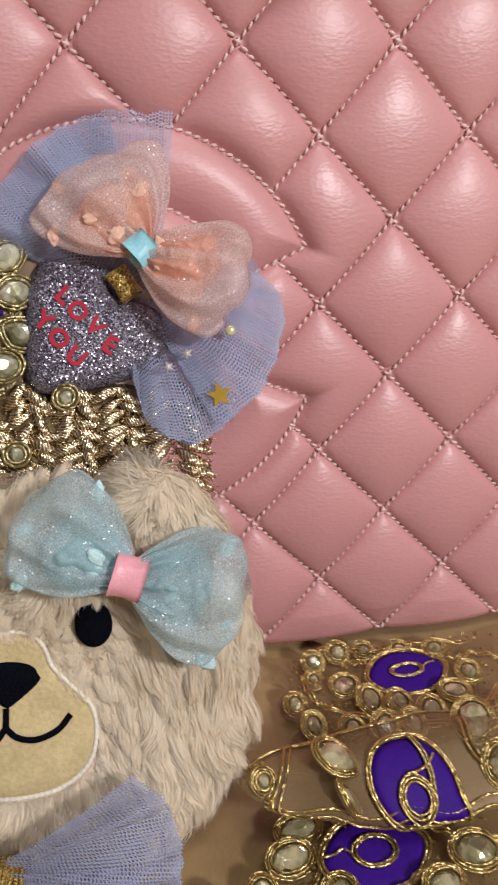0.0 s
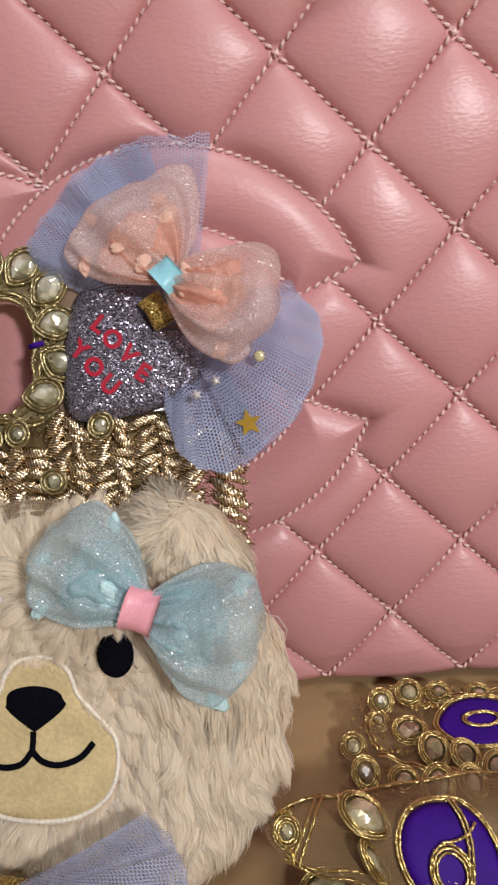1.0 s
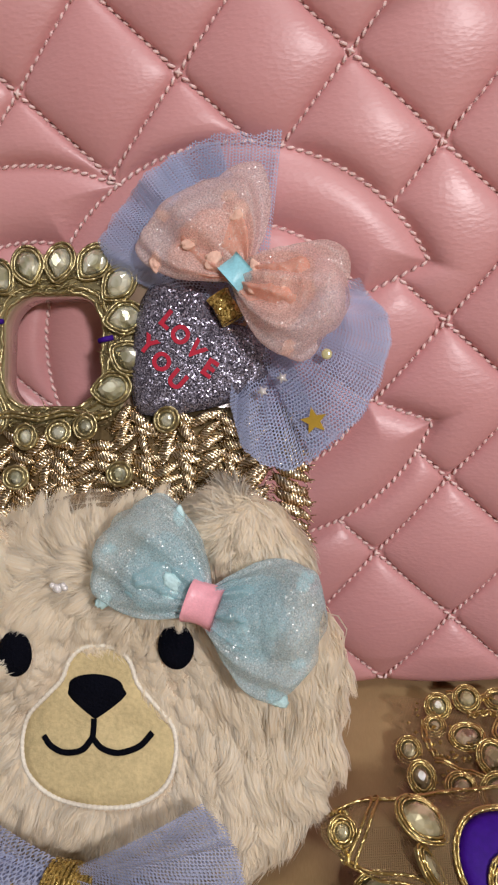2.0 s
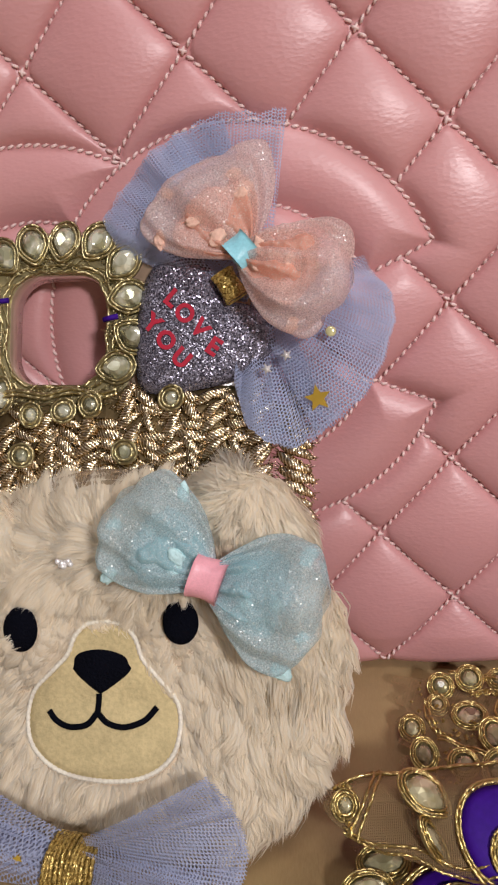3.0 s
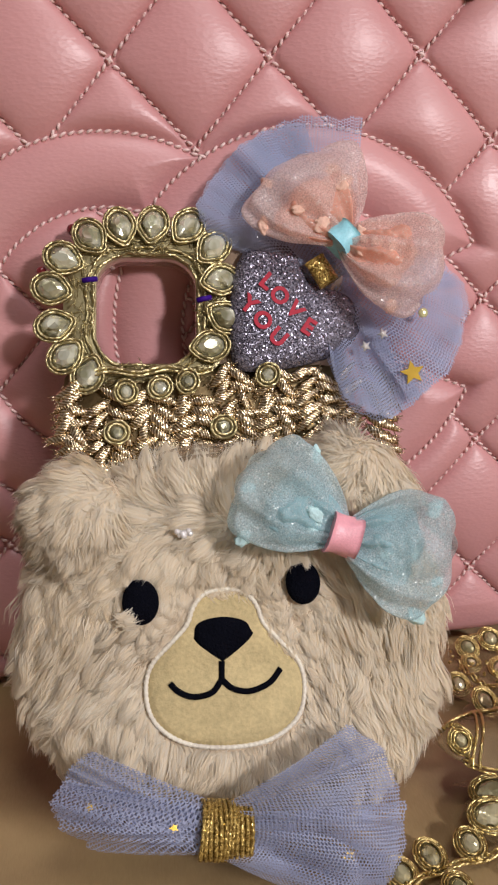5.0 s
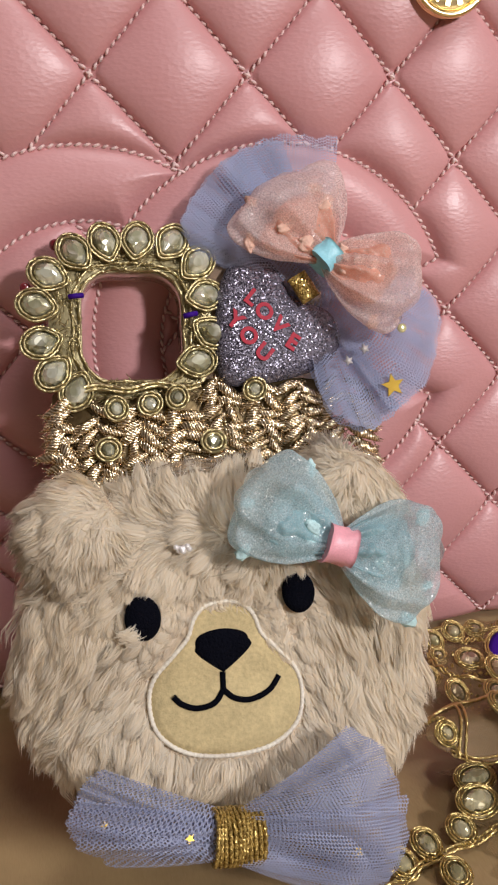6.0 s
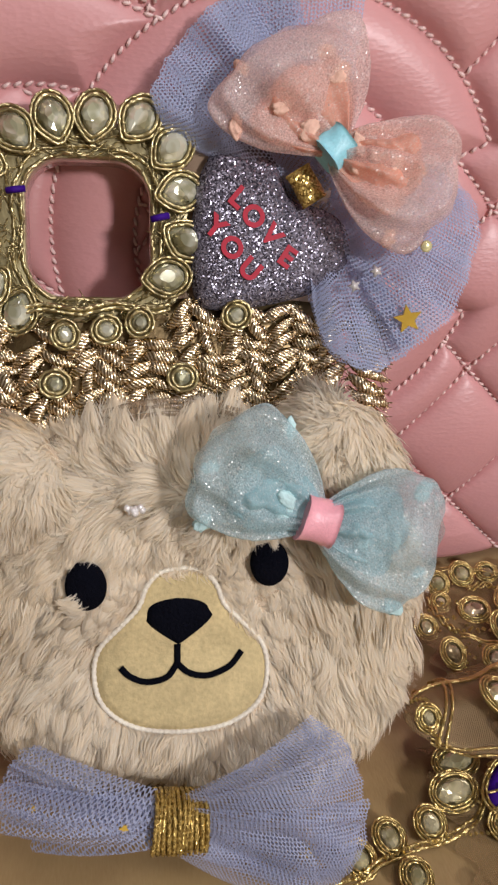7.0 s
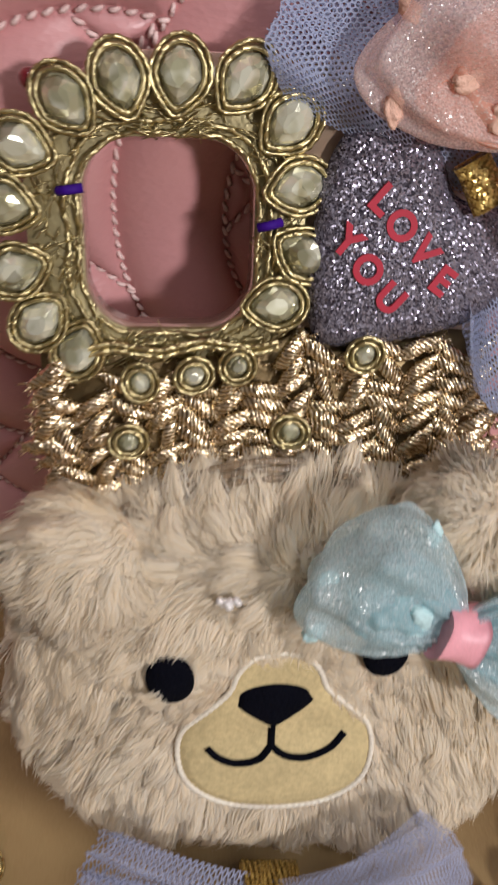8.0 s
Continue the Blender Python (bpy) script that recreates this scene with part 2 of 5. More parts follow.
PURPLE = plain_material("purple_satin", (0.036, 0.002, 0.20), 0.65, Specular_IOR_Level=0.2, scale=800, vary=0.1, bump=0.3)
YELLOW = plain_material("yellow_foil", (0.80, 0.52, 0.08), 0.28, 0.6, vary=0.06)
PALE_DOT = plain_material("pale_sequin", (0.85, 0.82, 0.45), 0.2, 0.4, vary=0.05)
NET = net_material()
PEARL = plain_material("white_sequin_cluster", (0.85, 0.82, 0.80), 0.2, 0.3, vary=0.05)

# ---------- mesh helpers ----------


def make_mesh(name, verts, faces, smooth=True, uvs=None):
    me = bpy.data.meshes.new(name)
    me.from_pydata(np.asarray(verts, float).tolist(), [], faces if isinstance(faces, list) else faces.tolist())
    if uvs is not None:
        layer = me.uv_layers.new(name="UVMap")
        idx = np.empty(len(me.loops), np.int32)
        me.loops.foreach_get("vertex_index", idx)
        layer.data.foreach_set("uv", np.asarray(uvs, np.float32)[idx].ravel())
    me.polygons.foreach_set("use_smooth", np.full(len(me.polygons), smooth))
    me.update()
    return me


def part(name, geo, material, parent=None, label="", smooth=True, kind=""):
    """One mesh object from (verts, faces[, uvs]) or from a ready mesh, under its thing."""
    me = geo if isinstance(geo, bpy.types.Mesh) else make_mesh(name, geo[0], geo[1], smooth, geo[2] if len(geo) > 2 else None)
    if not me.materials:
        me.materials.append(material)
    ob = new(name, me)
    ob.parent = parent
    return tagged(ob, label, kind=kind)


def thing(name, m, label, category, group="", kind=""):
    ob = new(name)
    ob.matrix_world = m
    ob.empty_display_size = 0.01
    return tagged(ob, label, category, group, kind)


def join(*geos):
    verts, faces, k = [], [], 0
    for g in geos:
        v = np.asarray(g[0], float)
        verts.append(v)
        faces += [tuple(int(i) + k for i in f) for f in g[1]]
        k += len(v)
    return np.concatenate(verts), faces


def grid_faces(n, m, wrap_n=False, wrap_m=False):
    f = []
    for i in range(n if wrap_n else n - 1):
        for j in range(m if wrap_m else m - 1):
            a, b = i * m + j, i * m + (j + 1) % m
            c, d = ((i + 1) % n) * m + (j + 1) % m, ((i + 1) % n) * m + j
            f.append((a, b, c, d))
    return f


def tube(path, radius, sides=8, closed=False, twist=0.0, ridge=0.0):
    """A tube along a path; ridge and twist turn it into a laid cord (twist: turns a metre)."""
    p = np.asarray(path, float)
    n = len(p)
    t = np.roll(p, -1, 0) - np.roll(p, 1, 0) if closed else np.gradient(p, axis=0)
    t /= np.linalg.norm(t, axis=1)[:, None] + 1e-12
    ref = np.array([0.0, 0.0, 1.0]) if abs(t[:, 2]).mean() < 0.8 else np.array([1.0, 0.0, 0.0])
    a = np.cross(t, ref)
    a /= np.linalg.norm(a, axis=1)[:, None] + 1e-12
    b = np.cross(a, t)
    s = np.r_[0, np.cumsum(np.linalg.norm(np.diff(p, axis=0), axis=1))]
    r = np.broadcast_to(radius, n)
    ang = np.arange(sides) / sides * 2 * np.pi
    rr = r[:, None] * (1 + ridge * np.cos(2 * ang[None] - 2 * np.pi * twist * s[:, None]))
    v = p[:, None] + rr[..., None] * (np.cos(ang)[None, :, None] * a[:, None] + np.sin(ang)[None, :, None] * b[:, None])
    faces = [tuple(reversed(q)) for q in grid_faces(n, sides, closed, True)]
    if not closed:
        faces += [tuple(range(sides)), tuple(reversed(range((n - 1) * sides, n * sides)))]
    return v.reshape(-1, 3), faces


def cord(path, radius=0.00042, closed=False, step=0.00045):
    """Twisted metal thread along a path."""
    p = np.asarray(path, float)
    q = np.r_[p, p[:1]] if closed else p
    s = np.r_[0, np.cumsum(np.linalg.norm(np.diff(q, axis=0), axis=1))]
    k = max(6, int(s[-1] / step))
    u = np.linspace(0, s[-1], k, endpoint=not closed)
    q = np.stack([np.interp(u, s, q[:, i]) for i in range(3)], 1)
    return tube(q, radius, 7, closed, 620.0, 0.24)


def resample(path, k, closed=False):
    p = np.asarray(path, float)
    q = np.r_[p, p[:1]] if closed else p
    s = np.r_[0, np.cumsum(np.linalg.norm(np.diff(q, axis=0), axis=1))]
    u = np.linspace(0, s[-1], k, endpoint=not closed)
    return np.stack([np.interp(u, s, q[:, i]) for i in range(q.shape[1])], 1)


def smooth_curve(points, k=60, closed=False):
    """A Catmull-Rom curve through a few points."""
    p = [np.array(x, float) for x in points]
    q = [p[-1]] + p + p[:2] if closed else [2 * p[0] - p[1]] + p + [2 * p[-1] - p[-2]]
    segs = len(p) if closed else len(p) - 1
    out = []
    for i in range(segs):
        a, b, c, d = q[i : i + 4]
        for t in np.linspace(0, 1, max(2, k // segs), endpoint=False):
            out.append(0.5 * (2 * b + (c - a) * t + (2 * a - 5 * b + 4 * c - d) * t * t + (3 * b - a - 3 * c + d) * t**3))
    if not closed:
        out.append(p[-1])
    return np.array(out)


def dome(outline, height, levels=5, base=0.0, power=0.5):
    """A closed cushion over a flat outline (n x 2)."""
    o = np.asarray(outline, float)
    c, n = o.mean(0), len(o)
    v = [np.c_[o, np.full(n, base - 0.0005)]]
    for i in range(levels):
        f = 1 - i / levels
        v.append(np.c_[c + (o - c) * f, np.full(n, base + height * (1 - f**2) ** power)])
    v = np.concatenate([*v, [[*c, base + height]]])
    faces = grid_faces(levels + 1, n, False, True)
    top = levels * n
    faces += [(top + j, top + (j + 1) % n, len(v) - 1) for j in range(n)]
    return v, faces


def teardrop(a, b, k=40, tip=0.55):
    """An outline with its tip at -y: a half width, b half length."""
    t = np.arange(k) / k * 2 * np.pi
    narrow = 1 - tip * np.clip(-np.sin(t), 0, 1) ** 1.6
    return np.c_[a * np.cos(t) * narrow, b * np.sin(t)]


def cut_stone(a, b, h, tip, k=10):
    """A faceted stone: girdle, two staggered crowns of facets, table."""
    def ring(f, z, half):
        o = teardrop(a, b, 2 * k, tip)[half::2]
        return np.c_[o * f + [0, b * 0.10 * (1 - f)], np.full(k, z)]

    v = np.concatenate([ring(1.0, 0.0003, 0), ring(1.0, h * 0.18, 0), ring(0.80, h * 0.66, 1), ring(0.46, h, 0), [[0, b * 0.06, h]]])
    faces = grid_faces(2, k, False, True) + [tuple(reversed(range(k)))]
    for lo, hi, sh in ((k, 2 * k, 0), (2 * k, 3 * k, 1)):
        for j in range(k):
            n = (j + 1) % k
            faces += [(lo + j, lo + n, hi + j), (lo + n, hi + n, hi + j)] if not sh else [(lo + j, hi + n, hi + j), (lo + j, lo + n, hi + n)]
    faces += [(3 * k + j, 3 * k + (j + 1) % k, 4 * k) for j in range(k)]
    return v, faces


def disc(outline, z):
    o = np.asarray(outline)
    v = np.r_[np.c_[o, np.full(len(o), z)], np.c_[o, np.full(len(o), z - 0.0008)]]
    n = len(o)
    return v, [tuple(range(n)), tuple(reversed(range(n, 2 * n)))] + [(j + n, (j + 1) % n + n, (j + 1) % n, j) for j in range(n)]


def spin(x, y, z=0.0, angle=0.0):
    return pose(x, y, z, 0, 0, angle)


STONE_MESHES = {}


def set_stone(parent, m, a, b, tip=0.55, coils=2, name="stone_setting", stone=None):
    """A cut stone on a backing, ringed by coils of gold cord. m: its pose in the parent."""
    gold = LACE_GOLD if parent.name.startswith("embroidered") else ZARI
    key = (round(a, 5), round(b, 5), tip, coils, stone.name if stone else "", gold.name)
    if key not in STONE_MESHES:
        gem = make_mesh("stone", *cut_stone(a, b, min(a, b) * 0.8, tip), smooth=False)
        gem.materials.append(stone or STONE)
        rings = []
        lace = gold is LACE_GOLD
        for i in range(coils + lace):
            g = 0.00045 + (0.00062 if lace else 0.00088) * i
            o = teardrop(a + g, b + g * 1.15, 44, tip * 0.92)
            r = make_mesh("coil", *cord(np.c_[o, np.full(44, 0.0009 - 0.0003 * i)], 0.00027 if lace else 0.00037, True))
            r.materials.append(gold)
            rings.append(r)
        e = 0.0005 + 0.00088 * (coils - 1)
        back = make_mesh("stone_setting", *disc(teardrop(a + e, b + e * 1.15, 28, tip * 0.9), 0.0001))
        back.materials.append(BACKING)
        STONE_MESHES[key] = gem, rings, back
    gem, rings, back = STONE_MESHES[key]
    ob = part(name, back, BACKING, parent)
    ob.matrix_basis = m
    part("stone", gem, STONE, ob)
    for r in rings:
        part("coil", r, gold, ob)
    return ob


# ---------- room ----------
def box(x0, x1, y0, y1, z0, z1):
    v = [(x, y, z) for x in (x0, x1) for y in (y0, y1) for z in (z0, z1)]
    return v, [(0, 1, 3, 2), (4, 6, 7, 5), (0, 4, 5, 1), (2, 3, 7, 6), (0, 2, 6, 4), (1, 5, 7, 3)]


for nm, b in {
    "wall_north": (-1.6, 1.6, 1.0, 1.1, -0.02, 2.2), "wall_south": (-1.6, 1.6, -2.3, -2.2, -0.02, 2.2),
    "wall_east": (1.6, 1.7, -2.3, 1.1, -0.02, 2.2), "wall_west": (-1.7, -1.6, -2.3, 1.1, -0.02, 2.2),
    "ceiling": (-1.7, 1.7, -2.3, 1.1, 2.2, 2.3), "floor": (-1.7, 1.7, -2.3, 1.1, -0.06, -0.02),
}.items():
    tagged(part(nm, box(*b), WALL, smooth=False), "plain cream painted surface that closes the room", "room", kind="structure")


# ---------- cloth on the table ----------
def cloth_height(x, y):
    """Soft wrinkles, flat under the bag and the case."""
    h = 0.0022 * (np.sin(x * 41 + 9 * np.sin(y * 17)) + np.sin(y * 63 + 11 * np.sin(x * 13 + 1)))
    h += 0.0009 * np.sin(x * 120 + y * 95 + 4 * np.sin(y * 40))
    near = np.clip((np.abs(x + 0.09) - 0.03) / 0.08, 0, 1) * np.clip((-0.01 - y) / 0.05, 0, 1) + np.clip((-0.12 - y) / 0.05, 0, 1)
    return -0.0022 + h * np.clip(near, 0, 1)


def satin_cloth():
    xs, ys = np.linspace(-0.8, 0.8, 260), np.linspace(-0.75, 0.5, 220)
    gx, gy = np.meshgrid(xs, ys, indexing="ij")
    v = np.stack([gx, gy, cloth_height(gx, gy)], -1).reshape(-1, 3)
    faces = [tuple(reversed(f)) for f in grid_faces(260, 220)]
    ob = part("cloth", (v, [tuple(reversed(f)) for f in faces]), CLOTH)
    m = ob.modifiers.new("thick", "SOLIDIFY")
    m.thickness, m.offset = 0.0012, -1
    return tagged(ob, "golden brown satin cloth spread out under the handbag", "cloth", kind="structure")


satin_cloth()

# ---------- quilted handbag ----------
DX, DZ, Z0 = 0.0445, 0.047, 0.027
RING_IN, RING_OUT, GAP = 0.038, 0.0585, radians(23)
RIGHT_RING, LEFT_RING = (-0.058, 0.115), (-0.117, 0.115)


def ring_distance(x, z, centre, facing):
    """Signed distance to an open ring (inside positive)."""
    px, pz = (x - centre[0]) * facing, z - centre[1]
    r = np.hypot(px, pz)
    band = np.minimum(r - RING_IN, RING_OUT - r)
    cut = np.abs(pz) * math.cos(GAP) - px * math.sin(GAP)
    return np.minimum(band, cut)


def bag_relief(x, z):
    """How far the padded leather stands out of the seams."""
    a, b = x / DX + (z - Z0) / DZ, x / DX - (z - Z0) / DZ
    lattice = np.abs(np.sin(np.pi * a) * np.sin(np.pi * b))
    right = ring_distance(x, z, RIGHT_RING, 1)
    left = np.minimum(ring_distance(x, z, LEFT_RING, -1), -right)
    edge = np.minimum(np.abs(right), np.where(right > 0, 1, np.abs(ring_distance(x, z, LEFT_RING, -1))))
    soft = 1 - np.exp(-edge / 0.0024)
    pillow = 0.0058 * np.clip(lattice - 0.02, 0, 1) ** 0.33 * soft
    ring = 0.0046 * (1 - (1 - np.clip(np.maximum(right, left) / 0.0102, 0, 1)) ** 2) ** 0.75
    h = np.where(np.maximum(right, left) > 0, ring, pillow)
    return h + 0.0005 * np.sin(x * 37 + 3) * np.sin(z * 43)


def handbag():
    bag = thing("handbag", pose(0, 0, 0), "pink diamond-quilted leather handbag with pale stitching, standing upright", "handbag")
    x0, x1, z0, z1 = -0.27, 0.18, -0.002, 0.275
    n, m = 720, 470
    xs, zs = np.linspace(x0, x1, n), np.linspace(z0, z1, m)
    gx, gz = np.meshgrid(xs, zs, indexing="ij")
    edge = np.minimum.reduce([gz - z0, z1 - gz, gx - x0, x1 - gx])
    back = 0.009 * (1 - np.clip(edge / 0.008, 0, 1)) ** 2.4
    gy = -bag_relief(gx, gz) * np.clip(edge / 0.016, 0, 1) ** 0.6 + back
    part("front_panel", (np.stack([gx, gy, gz], -1).reshape(-1, 3), grid_faces(n, m)), LEATHER, bag)
    bm = bmesh.new()
    bmesh.ops.create_cube(bm, size=1, matrix=Matrix.LocRotScale(((x0 + x1) / 2, 0.041, (z0 + z1) / 2), None, (x1 - x0, 0.062, z1 - z0)))
    bmesh.ops.bevel(bm, geom=bm.edges[:], offset=0.006, segments=3, affect="EDGES")
    me = bpy.data.meshes.new("body")
    bm.to_mesh(me), bm.free()
    part("body", me, LEATHER, bag)

    # stitches: short raised threads along every seam
    rng = random.Random(4)
    stitches, single = [], []

    def run(path, keep):
        p = resample(path, max(2, int(np.linalg.norm(np.diff(path, axis=0), axis=1).sum() / 0.0025)))
        for q0, q1 in zip(p[:-1], p[1:]):
            mid = (q0 + q1) / 2
            if not keep(*mid):
                continue
            d = q1 - q0
            d /= np.linalg.norm(d)
            turn = 0.42 + rng.uniform(-0.12, 0.12)
            d = np.array([d[0] - turn * d[1], d[1] + turn * d[0]])
            half = 0.00092 * rng.uniform(0.9, 1.12)
            y = -float(bag_relief(np.array(mid[0]), np.array(mid[1]))) - 0.0011
            if -0.045 < mid[0] < 0.03 and 0.03 < mid[1] < 0.128 and len(single) < 290:
                single.append((mid[0], y, mid[1], math.degrees(math.atan2(d[1], d[0]))))
                continue
            path3 = [(mid[0] + d[0] * half * s, y + 0.0006 * s * s, mid[1] + d[1] * half * s) for s in (-1, -0.55, 0, 0.55, 1)]
            stitches.append(tube(path3, np.array([0.00028, 0.00043, 0.00048, 0.00043, 0.00028]), 6))

    def off_rings(x, z):
        return ring_distance(x, z, RIGHT_RING, 1) < 0 and ring_distance(x, z, LEFT_RING, -1) < 0 and x0 + 0.01 < x < x1 - 0.01 and 0.004 < z < z1 - 0.01

    for k in range(-14, 15):
        zz = np.linspace(z0, z1, 60)
        run(np.c_[DX * (k - (zz - Z0) / DZ), zz], off_rings)
        run(np.c_[DX * (k + (zz - Z0) / DZ), zz], off_rings)
    for centre, f, over in ((RIGHT_RING, 1, True), (LEFT_RING, -1, False)):
        vis = (lambda x, z: True) if over else (lambda x, z: ring_distance(x, z, RIGHT_RING, 1) < 0)
        th = np.linspace(GAP, 2 * np.pi - GAP, 120)
        for r in (RING_IN, RING_OUT):
            run(np.c_[centre[0] + f * r * np.cos(th), centre[1] + r * np.sin(th)], vis)
        for s in (GAP, -GAP):
            rr = np.linspace(RING_IN, RING_OUT, 8)
            run(np.c_[centre[0] + f * rr * math.cos(s), centre[1] + rr * math.sin(s)], vis)
    one = make_mesh("stitch", *tube([(0.00094 * k, 0.0006 * k * k, 0) for k in (-1, -0.55, 0, 0.55, 1)], np.array([0.00028, 0.00043, 0.00048, 0.00043, 0.00028]), 6))
    one.materials.append(THREAD)
    for x, y, z, a in single:
        part("stitch", one, THREAD, bag).matrix_basis = pose(x, y, z, 0, -a, 0)
    part("stitching", join(*stitches), THREAD, bag, "pale pink thread stitches", kind="stuff")

    # round metal clasp near the top
    t = np.arange(48) / 48 * 2 * np.pi
    o = np.c_[np.cos(t), np.sin(t)]
    clasp = part("clasp", dome(o * 0.0125, 0.0022, 5, 0.0, 0.3), HARDWARE, bag, "round pale gold clasp with a raised rim")
    clasp.matrix_basis = pose(-0.0080, -0.0062, 0.2188, 90, 0, 0)
    part("rim", tube(np.c_[o * 0.0118, np.full(48, 0.0015)], 0.0010, 8, True), HARDWARE, clasp)
    part("plate", dome(o * 0.0104, 0.0007, 3, 0.0018, 0.5), PLATE, clasp)
    for a in range(0, 360, 24):
        bar = part("engraved_bar", box(-0.0007, 0.0007, -0.0013, 0.0013, 0.0, 0.0006), HARDWARE, clasp, smooth=False)
        bar.matrix_basis = pose(0.0084 * math.cos(radians(a)), 0.0084 * math.sin(radians(a)), 0.0020, 0, 0, a - 90)
    part("catch", tube(np.c_[o * 0.0050, np.full(48, 0.0026)], 0.0005, 6, True), HARDWARE, clasp)
    return bag


handbag()

# ---------- phone case, leaning on the bag ----------
LEAN_ANGLE = 22.0
CASE = thing("phone_case", pose(-0.0845, -0.0745, 0, 90 - LEAN_ANGLE, 0, 0),
             "jewelled gold phone case with a cream fur bear, leaning on handbag", "phone case")
MM = 0.001


def rounded(cx, cy, w, h, r, k, turn=0.0):
    """A rounded rectangle's outline, k points by even turns round its middle."""
    th = np.arange(k) / k * 2 * np.pi
    out = []
    for a in th:
        d = np.array([math.cos(a), math.sin(a)])
        lo, hi = 0.0, w + h
        for _ in range(40):
            mid = (lo + hi) / 2
            q = np.abs(d * mid) - np.array([w / 2 - r, h / 2 - r])
            inside = np.hypot(*np.maximum(q, 0)) + min(q.max(), 0) - r < 0
            lo, hi = (mid, hi) if inside else (lo, mid)
        out.append(d * lo)
    c, s = math.cos(turn), math.sin(turn)
    o = np.array(out)
    return np.c_[cx + o[:, 0] * c - o[:, 1] * s, cy + o[:, 0] * s + o[:, 1] * c]


TURN = radians(-4)
HOLE = (-21.8 * MM, 136.0 * MM)


def case_shell():
    k = 120
    hole = rounded(*HOLE, 27.2 * MM, 30.0 * MM, 8.5 * MM, k, TURN)
    # the case's own outline, met along the same rays from the opening's middle
    cx, cy, w, h, r = -7.5 * MM, 83.5 * MM, 76 * MM, 157 * MM, 17 * MM
    outer = []
    for p in hole:
        d = p - np.array(HOLE)
        d /= np.linalg.norm(d)
        lo, hi = 0.01, 0.25
        for _ in range(40):
            mid = (lo + hi) / 2
            e = np.array(HOLE) + d * mid - (cx, cy)
            e = np.array([e[0] * math.cos(-TURN) - e[1] * math.sin(-TURN), e[0] * math.sin(-TURN) + e[1] * math.cos(-TURN)])
            q = np.abs(e) - np.array([w / 2 - r, h / 2 - r])
            inside = np.hypot(*np.maximum(q, 0)) + min(q.max(), 0) - r < 0
            lo, hi = (mid, hi) if inside else (lo, mid)
        outer.append(np.array(HOLE) + d * lo)
    outer = np.array(outer)
    mid = (hole + outer) / 2
    loops = []
    for o, z in ((hole, -10), (hole, -3.6), (hole + (hole - HOLE) * 0.03, -3.0), (mid, -3.0), (outer + (HOLE - outer) * 0.01, -3.0), (outer, -4.0), (outer, -10), (mid, -11)):
        loops.append(np.c_[o, np.full(k, z * MM)])
    v = np.concatenate(loops)
    part("shell", (v, grid_faces(len(loops), k, True, True)), SHELL, CASE, "clear amber plastic shell with a camera opening")


case_shell()


def opening_trim():
    """Gold cords laid round the camera opening."""
    for i, (grow, z) in enumerate(((0.5, -1.9), (2.3, -1.9))):
        o = rounded(*HOLE, (27.6 + 2 * grow) * MM, (30.4 + 2 * grow) * MM, (9.0 + grow) * MM, 90, TURN)
        t = np.arange(90)
        wob = 1 + 0.012 * np.sin(t * (0.55 + 0.1 * i)) + 0.008 * np.sin(t * 1.7 + i)
        o = np.array(HOLE) + (o - HOLE) * wob[:, None]
        part("cord", cord(np.c_[o, z * MM + 0.0004 * np.sin(t * 0.8 + i)], 0.00042, True), ZARI, CASE)
    k = 90
    a = rounded(*HOLE, 27.5 * MM, 30.3 * MM, 8.5 * MM, k, TURN)
    b = rounded(*HOLE, 45 * MM, 44 * MM, 16 * MM, k, TURN)
    v = np.r_[np.c_[a, np.full(k, -2.9 * MM)], np.c_[(a + b) / 2, np.full(k, -2.2 * MM)], np.c_[b, np.full(k, -2.9 * MM)]]
    part("trim_backing", (v, grid_faces(3, k, False, True)), BACKING, CASE, "olive gold net band round the opening")
    # two purple thread ends caught between the stones
    for u, vv, ang in ((-36.5, 144.5, 4), (-6.0, 137.5, 10)):
        part("purple_thread", tube([(u * MM - 0.0018 * math.cos(radians(ang)), vv * MM - 0.0018 * math.sin(radians(ang)), 0), (u * MM, vv * MM, 0.0004), (u * MM + 0.0022 * math.cos(radians(ang)), vv * MM + 0.0022 * math.sin(radians(ang)), 0)], 0.00075, 6), PURPLE, CASE)

    # dark red glass beads peeping out behind the outer stones
    t = np.arange(14) / 14 * 2 * np.pi
    for u, vv in ((-40.4, 160.0), (-49.4, 148.4)):
        part("red_bead", dome(np.c_[u * MM + 1.6 * MM * np.cos(t), vv * MM + 1.6 * MM * np.sin(t)], 1.3 * MM, 5, -3.0 * MM, 0.5), RED_GLASS, CASE, "dark red glass bead")


opening_trim()

RING_STONES = [
    (-18.2, 159.4), (-8.7, 158.6), (-2.1, 152.3), (-1.0, 143.0), (-0.3, 132.4), (-5.2, 124.4), (-38.5, 118.9),
    (-44.0, 124.2), (-46.4, 132.6), (-46.7, 142.8), (-43.0, 151.1), (-35.4, 156.9), (-27.2, 159.3),
]
for i, (u, v) in enumerate(RING_STONES):
    away = math.degrees(math.atan2(v - 138, u + 23))
    lean = (0, -8, 6, -4, -20, 40, 12, 8, 0, -6, 8, 4, 0)[i]
    set_stone(CASE, pose(u * MM, v * MM, -1.2 * MM, (i * 37 % 11 - 5), (i * 53 % 11 - 5), away - 90 + lean), 3.15 * MM, 4.1 * MM, 0.5)
